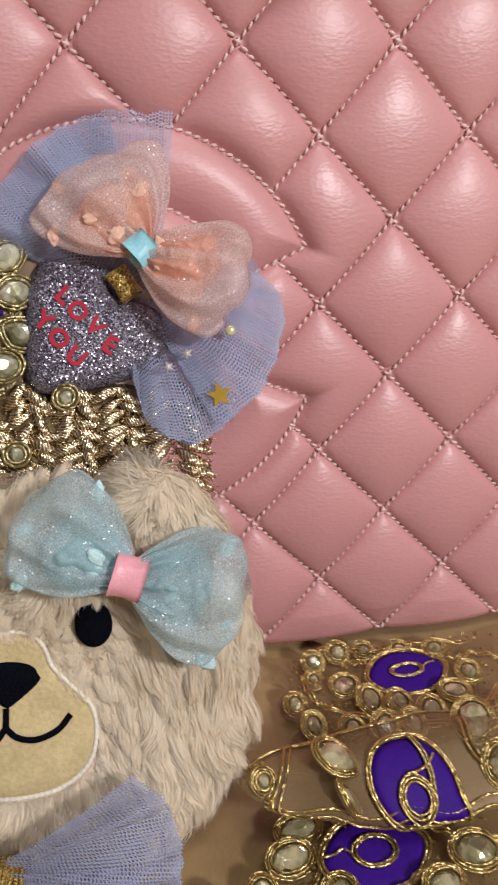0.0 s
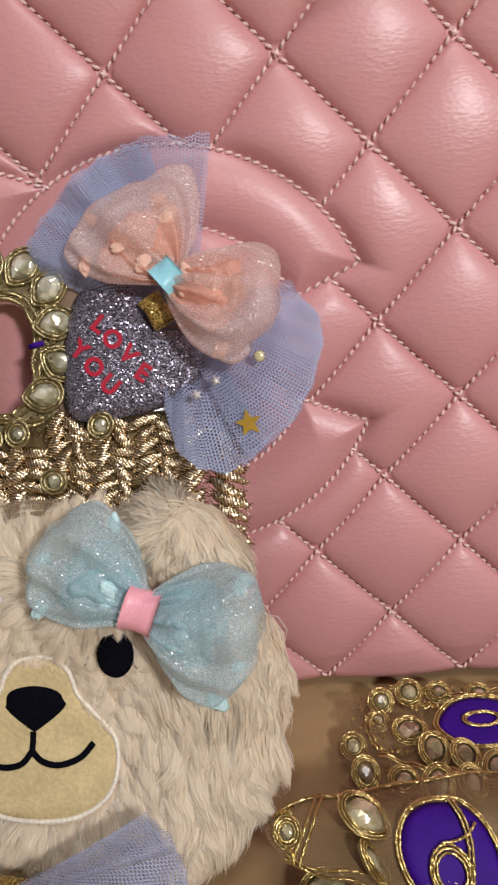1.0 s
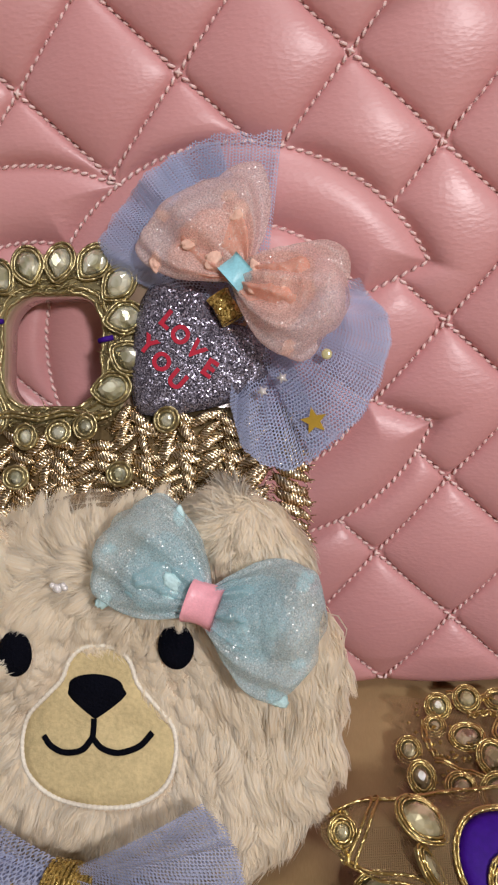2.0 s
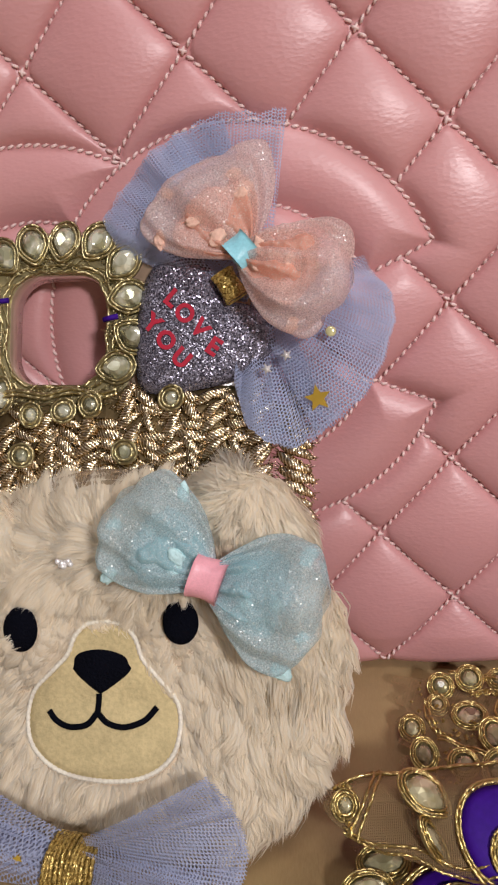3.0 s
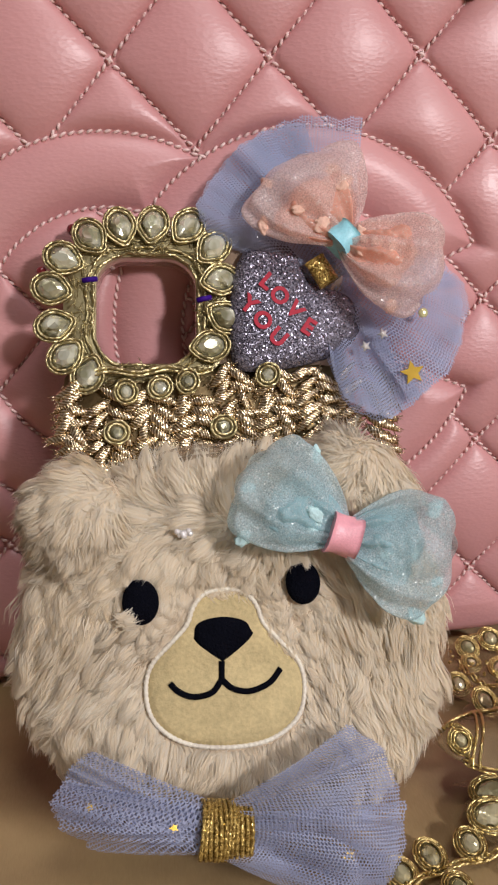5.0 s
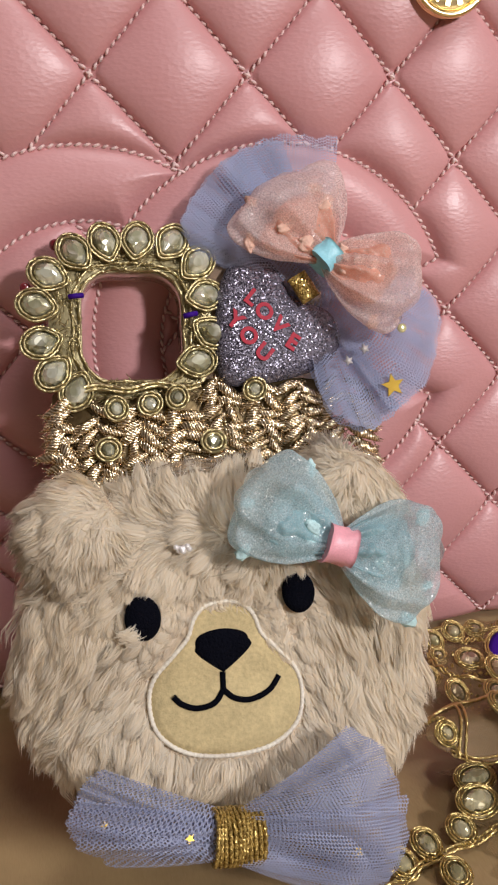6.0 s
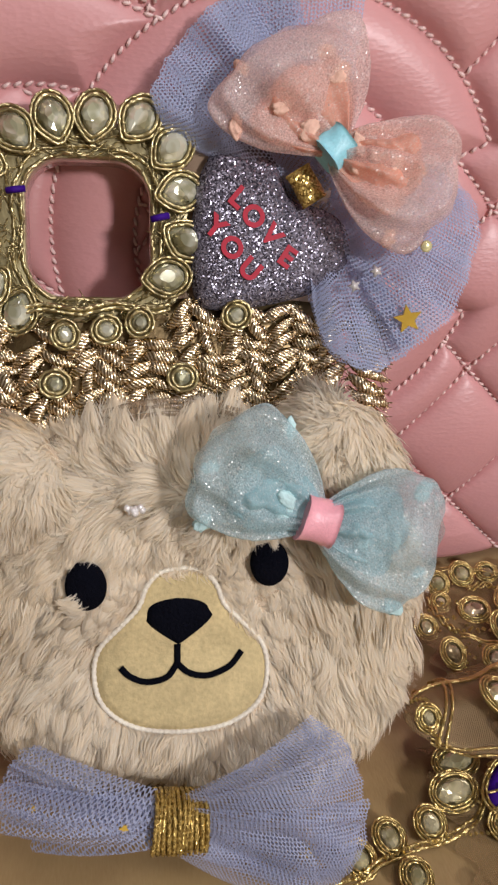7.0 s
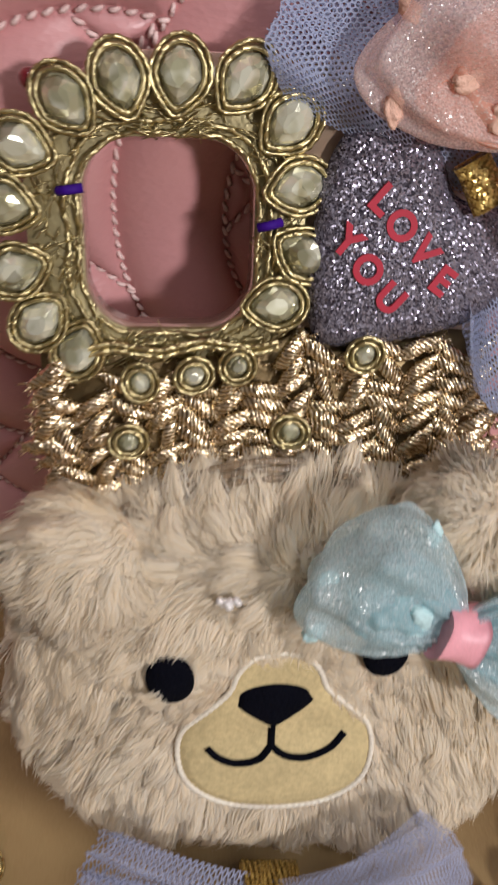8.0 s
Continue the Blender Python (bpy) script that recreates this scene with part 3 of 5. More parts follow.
for u, v in ((-12.1, 114.8), (-19.6, 113.6), (-28.7, 113.0), (9.9, 115.2), (-31.9, 102.3), (-3.3, 101.8)):
    set_stone(CASE, pose(u * MM, v * MM, 0.6 * MM, 4, 0, u * 31), 1.75 * MM, 1.85 * MM, 0.0)
# a wavy pair of cords above the lower row of small stones
for dv in (0.0, 1.1):
    pts = [(-37 + i * 4.0, 118.3 + dv - 0.14 * i + 0.7 * math.sin(i * 1.6), 0.4) for i in range(9)]
    part("cord", cord(smooth_curve(np.array(pts) * MM, 70), 0.0005), ZARI, CASE)


BRAID_HALF = 4.5 * MM


def braid_cord(seed):
    """One short fat twist of metallic yarn, along x."""
    s = np.linspace(-1, 1, 17)
    path = np.c_[s * BRAID_HALF, 0.4 * MM * np.sin(s * 2 + seed), 0.8 * MM * (1 - s * s)]
    rad = 1.45 * MM * (1 - 0.62 * np.abs(s) ** 2.2)
    return make_mesh("braid_twist", *tube(path, rad, 14, False, 60.0, 0.07))


def braid_frays(seed):
    """Loose ends and stray threads of one twist."""
    rng = random.Random(seed)
    g = []
    for end in (-1, 1):
        for _ in range(9):
            a = rng.uniform(0, 6.28)
            d = np.array([end * rng.uniform(1.0, 2.2), 1.0 * math.cos(a), 0.9 * math.sin(a)]) * MM
            r0 = np.array([end * BRAID_HALF * 0.85, 0.4 * MM * math.cos(a), 0.4 * MM * math.sin(a)])
            g.append(tube([r0, r0 + d * 0.5, r0 + d + [0, 0, 0.2 * MM]], np.array([0.00017, 0.00013, 0.00005]), 4))
    for _ in range(12):
        x, a = rng.uniform(-BRAID_HALF, BRAID_HALF) * 0.8, rng.uniform(0.3, 2.8)
        c = np.array([x, 1.15 * MM * math.cos(a), 0.8 * MM + 1.0 * MM * math.sin(a)])
        d = np.array([rng.uniform(0.4, 1), rng.uniform(-0.5, 0.5), 0.3]) * 0.9 * MM
        g.append(tube([c - d, c + [0, 0, 0.25 * MM], c + d], np.array([0.00006, 0.00016, 0.00006]), 4))
    return join(*g)


def gold_braid():
    base = rounded(-7 * MM, 98 * MM, 79 * MM, 44 * MM, 5 * MM, 60, TURN)
    part("braid_backing", dome(base, 1.0 * MM, 3, -3.0 * MM, 0.4), UNDER, CASE, "dark gold mesh under the braid")
    kinds = [braid_cord(s) for s in range(7)]
    loose, frays = [braid_frays(s) for s in range(7)], []

    def fray(ob):
        m = np.array(ob.matrix_basis)
        v, f = rng.choice(loose)
        frays.append((v @ m[:3, :3].T + m[:3, 3], f))

    for k in kinds:
        k.materials.append(BRAID)
    rng = random.Random(9)
    for col in range(14):
        for row in range(13):
            u = -42.5 + col * 5.7 + rng.uniform(-0.6, 0.6)
            v = 78 + row * 3.2 + rng.uniform(-0.5, 0.5) + 0.07 * (u + 7) * -1
            top = 118.5 - 0.07 * (u + 7)
            if v > top - 1 or (v > 112 and u < -8) or (v < 91 and -38 < u < 27):
                continue
            ang = (34 if col % 2 else -34) + rng.uniform(-26, 26)
            ob = part("braid_twist", rng.choice(kinds), BRAID, CASE)
            ang *= 1.1 if row % 3 else 0.8
            ob.matrix_basis = pose(u * MM, v * MM, rng.uniform(-1.8, -0.9) * MM, 0, rng.uniform(-8, 8), ang) @ Matrix.Diagonal((rng.uniform(0.9, 1.15), rng.uniform(0.9, 1.2), 0.66, 1))
            fray(ob)
    # tips that stand out past both edges
    for row in range(12):
        for side in (-1, 1):
            u, v = (40.4 if side > 0 else -44.6) + rng.uniform(-1.4, 1.4) + 0.07 * (row * 3.3 - 18), 77 + row * 3.3 + (0 if side > 0 else 2)
            ob = part("braid_twist", rng.choice(kinds), BRAID, CASE)
            ob.matrix_basis = pose(u * MM, v * MM, -1.8 * MM, 0, 0, -32 * side + rng.uniform(-28, 28)) @ Matrix.Diagonal((1.1, 1.15, 0.8, 1))
            fray(ob)
    part("frayed_yarn", join(*frays), BRAID, CASE, "frayed champagne gold threads", kind="stuff")


gold_braid()


def loose_threads():
    """Frayed metal threads round the opening and the stones."""
    rng = random.Random(21)
    geos = []
    edge = rounded(*HOLE, 33 * MM, 35 * MM, 8 * MM, 180, TURN)
    for _ in range(420):
        i = rng.randrange(180)
        t = edge[(i + 1) % 180] - edge[i - 1]
        t /= np.linalg.norm(t)
        o = (edge[i] - HOLE) / np.linalg.norm(edge[i] - HOLE)
        c = edge[i] + o * rng.uniform(-2.2, 4.5) * MM
        a = rng.gauss(0, 0.6)
        d = (t * math.cos(a) + o * math.sin(a)) * rng.uniform(0.8, 2.6) * MM
        z = rng.uniform(-2.6, -1.2) * MM
        geos.append(tube([[*(c - d), z], [*(c + o * rng.uniform(-0.4, 0.4) * MM), z + rng.uniform(0.2, 0.9) * MM], [*(c + d), z]], np.array([0.00008, 0.00016, 0.00008]), 4))
    part("frayed_thread", join(*geos), ZARI, CASE, "frayed gold threads", kind="stuff")


loose_threads()


def heart_charm():
    side = [(6.0, 14.2), (12.4, 15.0), (17.6, 10.6), (18.0, 3.0), (13.0, -6.0), (6.0, -14.5)]
    pts = [(0, 10.5)] + [(-x, y) for x, y in side] + [(0, -19.0)] + list(reversed(side))
    o = resample(smooth_curve(np.array(pts) * 1.08, 240, True), 96, True) * MM
    for _ in range(5):
        o = (np.roll(o, 1, 0) + 2 * o + np.roll(o, -1, 0)) / 4
    c, s = math.cos(radians(5)), math.sin(radians(5))
    o = np.c_[o[:, 0] * c - o[:, 1] * s - 1.6 * MM, o[:, 0] * s + o[:, 1] * c - 1.1 * MM]
    heart = part("heart_charm", dome(o, 3.2 * MM, 9, 0.0, 0.40), GLITTER, CASE, "silver glitter heart charm with red lettering")
    heart.matrix_basis = spin(17.8 * MM, 131.6 * MM, -0.6 * MM, -50)
    place = [("L", -8.4, 3.0, 6), ("O", -3.2, 2.7, -8), ("V", 2.6, 2.9, -3), ("E", 8.5, 2.3, 12),
             ("Y", -7.2, -5.2, 8), ("O", -1.5, -5.6, -5), ("U", 4.8, -5.8, 6)]
    for ch, x, y, a in place:
        c = bpy.data.curves.new("letter", "FONT")
        c.body, c.size, c.extrude, c.offset = ch, 6.3 * MM, 0.22 * MM, 0.24 * MM
        c.align_x, c.align_y = "CENTER", "CENTER"
        tmp = new("letter_curve", c)
        me = bpy.data.meshes.new_from_object(tmp.evaluated_get(bpy.context.evaluated_depsgraph_get()))
        bpy.data.objects.remove(tmp)
        me.materials.clear()
        ob = part("letter", me, LETTER, heart)
        ob.matrix_basis = spin((x - 2.6) * MM, (y - 1.9) * MM, 3.12 * MM, a)


heart_charm()


# ---------- bows ----------
def net_wing(edge, knot, pleats, depth, bulge, seed, lift=0.0, hollow=0.0, n=40, m=110):
    """A gathered sheet of net from a knot of half width knot out to a free edge given by a few points (mm)."""
    rng = random.Random(seed)
    ph = rng.uniform(0, 6)
    e = resample(smooth_curve(np.array(edge, float), 120), m)
    arc = np.r_[0, np.cumsum(np.linalg.norm(np.diff(e, axis=0), axis=1))]
    t = np.linspace(-1, 1, m)
    d = e.mean(0) / np.linalg.norm(e.mean(0))
    side = e[-1] - e[0]
    side -= d * (side @ d)
    side /= np.linalg.norm(side)
    k = t[:, None] * knot * side[None]
    rag = 1 + 0.008 * np.sin(t * 17 + ph) + 0.004 * np.sin(t * 47 + 2 * ph)
    s = np.linspace(0, 1, n)[:, None]
    bow = np.sin(s * np.pi) * 0.06
    xy = k[None] + (e * rag[:, None] - k)[None] * (s + bow * (1 - np.abs(t)[None]))[..., None]
    f = pleats * np.pi * t[None] * (1 + 0.12 * np.sin(4 * t[None] + ph)) + ph
    z = depth * (0.35 + 0.9 * s) * np.sin(f + 0.6 * np.sin(f)) + bulge * np.sin(np.pi * np.clip(s * 0.92, 0, 1)) * (1 - 0.55 * t[None] ** 2) + lift * s
    z = z + 0.22 * depth * np.sin(2.6 * f + 3 * s) - hollow * np.exp(-(((s - 0.42) / 0.24) ** 2) - ((t[None] + 0.30) / 0.34) ** 2)
    v = np.concatenate([xy, z[..., None]], -1).reshape(-1, 3) * MM
    run = np.linalg.norm(e.mean(0)) * MM
    uv = np.stack([np.broadcast_to(s * run * 1.05, (n, m)), np.broadcast_to(arc[None] * MM * 1.2 * (0.35 + 0.65 * s), (n, m))], -1).reshape(-1, 2)
    return v, grid_faces(n, m), uv


def puff(length, w0, w1, thick, seed, square=0.5, folds=8, n=64, m=110, crumple=1.0):
    """A stuffed loop of organza along +x: pinched at the knot, wide and flattened at its far edge."""
    rng = random.Random(seed)
    ph = [rng.uniform(0, 6) for _ in range(4)]
    s, f = np.meshgrid(np.linspace(0, 1, n), np.arange(m) / m * 2 * np.pi, indexing="ij")
    grow = np.sin(np.clip(s * 1.45, 0, 1) * np.pi / 2) ** 0.9
    end = np.clip((s - 0.72) / 0.28, 0, 1)
    half = (w0 + (w1 - w0) * grow) * np.sqrt(np.clip(1 - (end ** (2 + 2 * square)) * 0.62, 0, 1))
    tall = (w0 * 0.6 + (thick - w0 * 0.6) * np.sin(np.clip(s * 1.2, 0, 1) * np.pi / 2)) * np.sqrt(np.clip(1 - end**2.4, 0.0004, 1))
    c, q = np.cos(f), np.sin(f)
    y = half * np.sign(c) * np.abs(c) ** 0.85
    z = tall * q
    wr = (0.45 - np.abs(np.sin(0.5 * folds * f + ph[0] + 1.2 * s + 0.4 * np.sin(4 * s)))) * 0.42 * (1 - s) ** 0.8 + 0.06 * np.sin(9 * f + ph[1] + 7 * s) + 0.09 * np.sin(3 * f + 6 * s + ph[2]) + 0.07 * np.sin(2 * f - 9 * s + ph[3])
    z = z * (1 + 1.4 * wr) + 0.5 * tall * wr
    y = y * (1 + 0.25 * wr)
    x = length * s * (1 - 0.10 * c * c * end + 0.03 * np.sin(4 * f + ph[3]))
    v = np.stack([x, y, z], -1).reshape(-1, 3)
    off = Vector((seed * 3.1, seed * 1.7, 0))
    k = np.array([0.62 * noise.noise(Vector(p) * 210 + off) + 0.34 * noise.noise(Vector(p) * 520 + off) for p in v]) * MM * crumple
    out = v - np.array([length * 0.55, 0, 0])
    v = v + out / (np.linalg.norm(out, axis=1)[:, None] + 1e-9) * k[:, None] * [0.4, 0.4, 2.0]
    return v, grid_faces(n, m, False, True)


def tuft(seed, r=1.1 * MM):
    """A small fluffy woven dot."""
    bm = bmesh.new()
    bmesh.ops.create_icosphere(bm, subdivisions=3, radius=r)
    for v in bm.verts:
        v.co *= 1 + 0.45 * noise.noise(v.co * 1400 + Vector((seed, 0, 0))) + 0.2 * noise.noise(v.co * 3500 + Vector((0, seed, 0)))
        v.co.z *= 0.7
    me = bpy.data.meshes.new("tuft")
    bm.to_mesh(me), bm.free()
    me.polygons.foreach_set("use_smooth", np.full(len(me.polygons), True))
    return me


def band(length, width, thick):
    """A satin strip wrapped round a knot: its width along x, its length along y."""
    t = np.linspace(0, 2 * np.pi, 40, endpoint=False)
    prof = np.c_[length / 2 * np.sign(np.cos(t)) * np.abs(np.cos(t)) ** 0.7, thick * np.sin(t)]
    xs = np.linspace(-width / 2, width / 2, 9)
    v = np.concatenate([np.c_[np.full(40, x), prof * (1 - 0.10 * (1 - (2 * x / width) ** 2)) + 0.00012 * np.sin(t * 5 + x * 900)[:, None]] for x in xs])
    return v, grid_faces(9, 40, False, True) + [tuple(range(40)), tuple(reversed(range(320, 360)))]


def star(r):
    a = np.arange(10) / 10 * 2 * np.pi + np.pi / 2
    rr = np.where(np.arange(10) % 2 == 0, r, r * 0.45)
    return disc(np.c_[rr * np.cos(a), rr * np.sin(a)], 0.0004)


def tulle_bow():
    bow = part("tulle_bow", tube(np.array([(-4, 0, 0), (0, 0, 1.2), (4, 0, 0)]) * MM, 2.6 * MM, 10), TULLE, CASE, "periwinkle tulle bow with gold stars")
    bow.matrix_basis = spin(33 * MM, 142 * MM, 0.5 * MM)
    upper = [(-35.5, 13), (-38.5, 22), (-29, 35), (-17, 43.5), (-6, 46)]
    corner = [(-24, 39), (-13, 45.0), (-4, 46.5), (4, 45.5), (11.0, 46.5)]
    low = [(-6, -24), (-2.5, -36), (8, -41.5), (19, -36)]
    far = [(14, -38), (25, -31), (32, -20), (35, -6), (28, 5)]
    for edge, knot, pl, dp, bulge, seed, lift, z in (
        (upper, 5, 2.6, 1.0, 2.0, 1, 2.0, -4.0), (upper, 5, 2.1, 1.1, 3.0, 2, 3.0, -3.6), (upper[:4], 4, 1.7, 1.1, 3.4, 6, 3.0, -3.0),
        (corner, 3, 0.7, 0.8, 1.2, 14, 5.0, -4.6), (low, 4, 0.9, 2.8, 0.5, 3, 11.0, -8.0), (low, 4, 1.2, 2.4, 1.5, 4, 13.0, -8.0),
        (low, 4, 0.7, 2.2, 0.0, 5, 9.0, -8.0), (far, 4, 1.0, 2.8, 3.0, 9, 6.0, -4.5), (far, 4, 0.8, 2.6, 4.0, 10, 8.0, -4.5), (far, 4, 1.3, 2.0, 1.0, 13, 4.0, -5.5)):
        wing = part("wing", net_wing(edge, knot, pl, dp, bulge, seed, lift), TULLE, bow)
        wing.matrix_basis = pose(0, 0, z * MM)
    s = part("star", star(3.4 * MM), YELLOW, bow, "yellow foil star", smooth=False)
    s.matrix_basis = pose(15.2 * MM, -30.0 * MM, 7.2 * MM, 10, -8, 8)
    d = part("sequin", dome(np.c_[np.cos(np.arange(16) / 16 * 6.2832), np.sin(np.arange(16) / 16 * 6.2832)] * 1.3 * MM, 0.4 * MM, 3), PALE_DOT, bow)
    d.matrix_basis = pose(19.2 * MM, -14.3 * MM, 9.5 * MM, 8, 0, 0)
    for x, y, z in ((3.0, -22, 7.0), (8.0, -19, 7.5)):
        f = part("sequin", star(1.5 * MM), PALE_DOT if y > 0 else PEARL, bow)
        f.matrix_basis = pose(x * MM, y * MM, z * MM, 5, 5, 20)


tulle_bow()


def loop_bow(name, label, at, lobes, cloth_mat, core_mat, tuft_mat, band_mat, band_size, band_turn, tufts, tilt=0.0):
    bow = part(name, band(*band_size), band_mat, CASE, label)
    bow.matrix_basis = pose(*[c * MM for c in at], tilt, 0, band_turn)
    inv = Matrix.Rotation(radians(-band_turn), 4, "Z")
    for ang, L, w, th, seed, up in lobes:
        ob = part("loop", puff(L * MM, 3.2 * MM, w * MM, th * MM, seed, crumple=0.8), cloth_mat, bow)
        ob.matrix_basis = inv @ spin(0, 0, 0, ang) @ pose(0, 0, 0, 0, -up, 0)
        core = part("inner_loop", puff(L * 0.70 * MM, 2.8 * MM, w * 0.62 * MM, th * 0.66 * MM, seed + 50, folds=10, crumple=1.4), core_mat, bow)
        core.matrix_basis = inv @ spin(0, 0, 0.4 * MM, ang + 4) @ pose(0, 0, 0, 0, -up, 0)
    kinds = [tuft(i) for i in range(4)]
    for k in kinds:
        k.materials.append(tuft_mat)
    for i, (x, y, z, sc) in enumerate(tufts):
        ob = part("tuft", kinds[i % 4], tuft_mat, bow)
        ob.matrix_basis = inv @ pose((x - at[0]) * MM, (y - at[1]) * MM, (z * 0.72 - 2.2 + abs(x - at[0]) * math.tan(radians(lobes[1 if x > at[0] else 0][5]))) * MM, 0, 0, i * 47) @ Matrix.Diagonal((sc * 1.5, sc * 0.95, sc * 0.9, 1))
    return bow


loop_bow("peach_bow", "sheer peach organza bow with tufts and an aqua satin band", (31.8, 148.9, 10.4), ((118, 26, 18.6, 5.5, 11, -5), (-27, 27.8, 14.6, 6.5, 12, 6)),
         PEACH, PEACH_CORE, PEACH_TUFT, AQUA_SATIN, (9.0 * MM, 6.0 * MM, 4.4 * MM), 38,
         ((31, 168, 4.2, 1.3), (33, 163, 6.0, 1.7), (11, 154, 4.5, 1.4), (13, 166, 3.0, 1.2), (20, 157, 7.2, 1.3), (26, 152.5, 6.8, 1.6),
          (44, 144, 7.6, 1.8), (40, 146, 7.4, 1.3), (49, 142.6, 6.6, 1.2), (43, 129.5, 2.5, 1.3), (36.5, 149, 6.5, 1.4), (36, 144, 6.8, 1.4)))
loop_bow("aqua_bow", "sheer aqua organza bow with tufts and a pink satin band", (21.8, 70.9, 21), ((141, 28.5, 14.4, 5.2, 21, -3), (-19, 27.5, 15.4, 5.6, 22, 5)),
         AQUA, AQUA_CORE, AQUA_TUFT, PINK_SATIN, (10.8 * MM, 7.4 * MM, 5.6 * MM), -22,
         ((0, 84, 4.5, 1.2), (-2.5, 72, 2.8, 1.4), (17, 91, 4.0, 1.3), (15, 76.5, 7.0, 1.5), (14, 73.5, 6.5, 1.2), (45, 75.5, 3.0, 1.5),
          (37.5, 65.5, 7.4, 1.1), (37.5, 50, 3.2, 1.7), (43, 58, 5.6, 1.0), (31, 66, 7.2, 1.2)))
# gold glitter knot of the bow behind
knot = part("gold_knot", band(6.4 * MM, 8 * MM, 1.6 * MM), GOLD_GLITTER, CASE, "gold glitter ribbon knot")
knot.matrix_basis = spin(27.0 * MM, 142.6 * MM, 3.4 * MM, -62)

# ---------- bear face ----------
HEAD_C, HEAD_TURN = np.array([-4.0, 50.4]) * MM, radians(-6)
HEAD_A, HEAD_B = 53.0 * MM, 40.6 * MM


def head_local(u, v):
    x, y = u - HEAD_C[0], v - HEAD_C[1]
    c, s = math.cos(-HEAD_TURN), math.sin(-HEAD_TURN)
    return x * c - y * s, x * s + y * c


def head_rho(u, v):
    a, b = head_local(u, v)
    return (np.abs(a / HEAD_A) ** 2.35 + np.abs(b / HEAD_B) ** 2.35) ** (1 / 2.35)


def head_w(u, v):
    r = np.clip(head_rho(u, v), 0, 1)
    w = -2.5 * MM + 11.8 * MM * (1 - r**2.8) ** 0.5 + 0.27 * np.clip(36 * MM - v, -0.004, 0.03)
    for x, y, up in ((-29, 59, 4.2), (13, 60, 3.2)):
        w = w + up * MM * np.exp(-((u - x * MM) ** 2 + (v - y * MM) ** 2) / (10.5 * MM) ** 2)
    return w


EARS = [np.array([-41.5, 82.0, 5.0]) * MM, np.array([30.2, 84.2, 9.0]) * MM]
EAR_R = np.array([10.6, 10.8, 6.0]) * MM
MUZZLE_C = np.array([-8.7, 38.0]) * MM


def muzzle_outline(k=72, grow=0.0):
    """A wide rounded muzzle with a narrower rise between the eyes."""
    half = [(19.8, -3.6), (18.6, 3.0), (13.6, 8.6), (9.6, 13.0), (8.0, 17.4), (5.0, 20.6)]
    low = [(-17.6, -10.4), (-10.5, -15.2), (0, -16.6), (10.5, -15.2), (17.6, -10.4)]
    pts = half + [(0, 21.6)] + [(-x, y) for x, y in reversed(half)] + low
    o = resample(smooth_curve(pts, 192, True), k, True) * MM * (1 + grow)
    c, s = math.cos(radians(-4)), math.sin(radians(-4))
    return MUZZLE_C + np.c_[o[:, 0] * c - o[:, 1] * s, o[:, 0] * s + o[:, 1] * c]


EYES = ((-28.3, 58.6, 4.5, 5.6), (12.5, 59.5, 4.4, 5.4))


def bear_head():
    th = np.arange(96) / 96 * 2 * np.pi
    ring = []
    for f in np.r_[0.02, np.linspace(0.1, 1, 16)]:
        a = f * HEAD_A * np.sign(np.cos(th)) * np.abs(np.cos(th)) ** (2 / 2.35)
        b = f * HEAD_B * np.sign(np.sin(th)) * np.abs(np.sin(th)) ** (2 / 2.35)
        c, s = math.cos(HEAD_TURN), math.sin(HEAD_TURN)
        u, v = HEAD_C[0] + a * c - b * s, HEAD_C[1] + a * s + b * c
        ring.append(np.c_[u, v, head_w(u, v)])
    v = np.concatenate(ring)
    n = len(ring)
    faces = grid_faces(n, 96, False, True) + [tuple(range(96))] + [tuple(reversed(range((n - 1) * 96, n * 96)))]
    head = part("bear_head", (v, faces), SKIN, CASE, "cream fur bear face with black eyes and a tan muzzle")
    for e in EARS:
        bm = bmesh.new()
        bmesh.ops.create_uvsphere(bm, u_segments=28, v_segments=16, radius=1, matrix=Matrix.LocRotScale(e, None, EAR_R))
        me = bpy.data.meshes.new("ear")
        bm.to_mesh(me), bm.free()
        me.polygons.foreach_set("use_smooth", np.full(len(me.polygons), True))
        part("ear", me, SKIN, head)
    return head


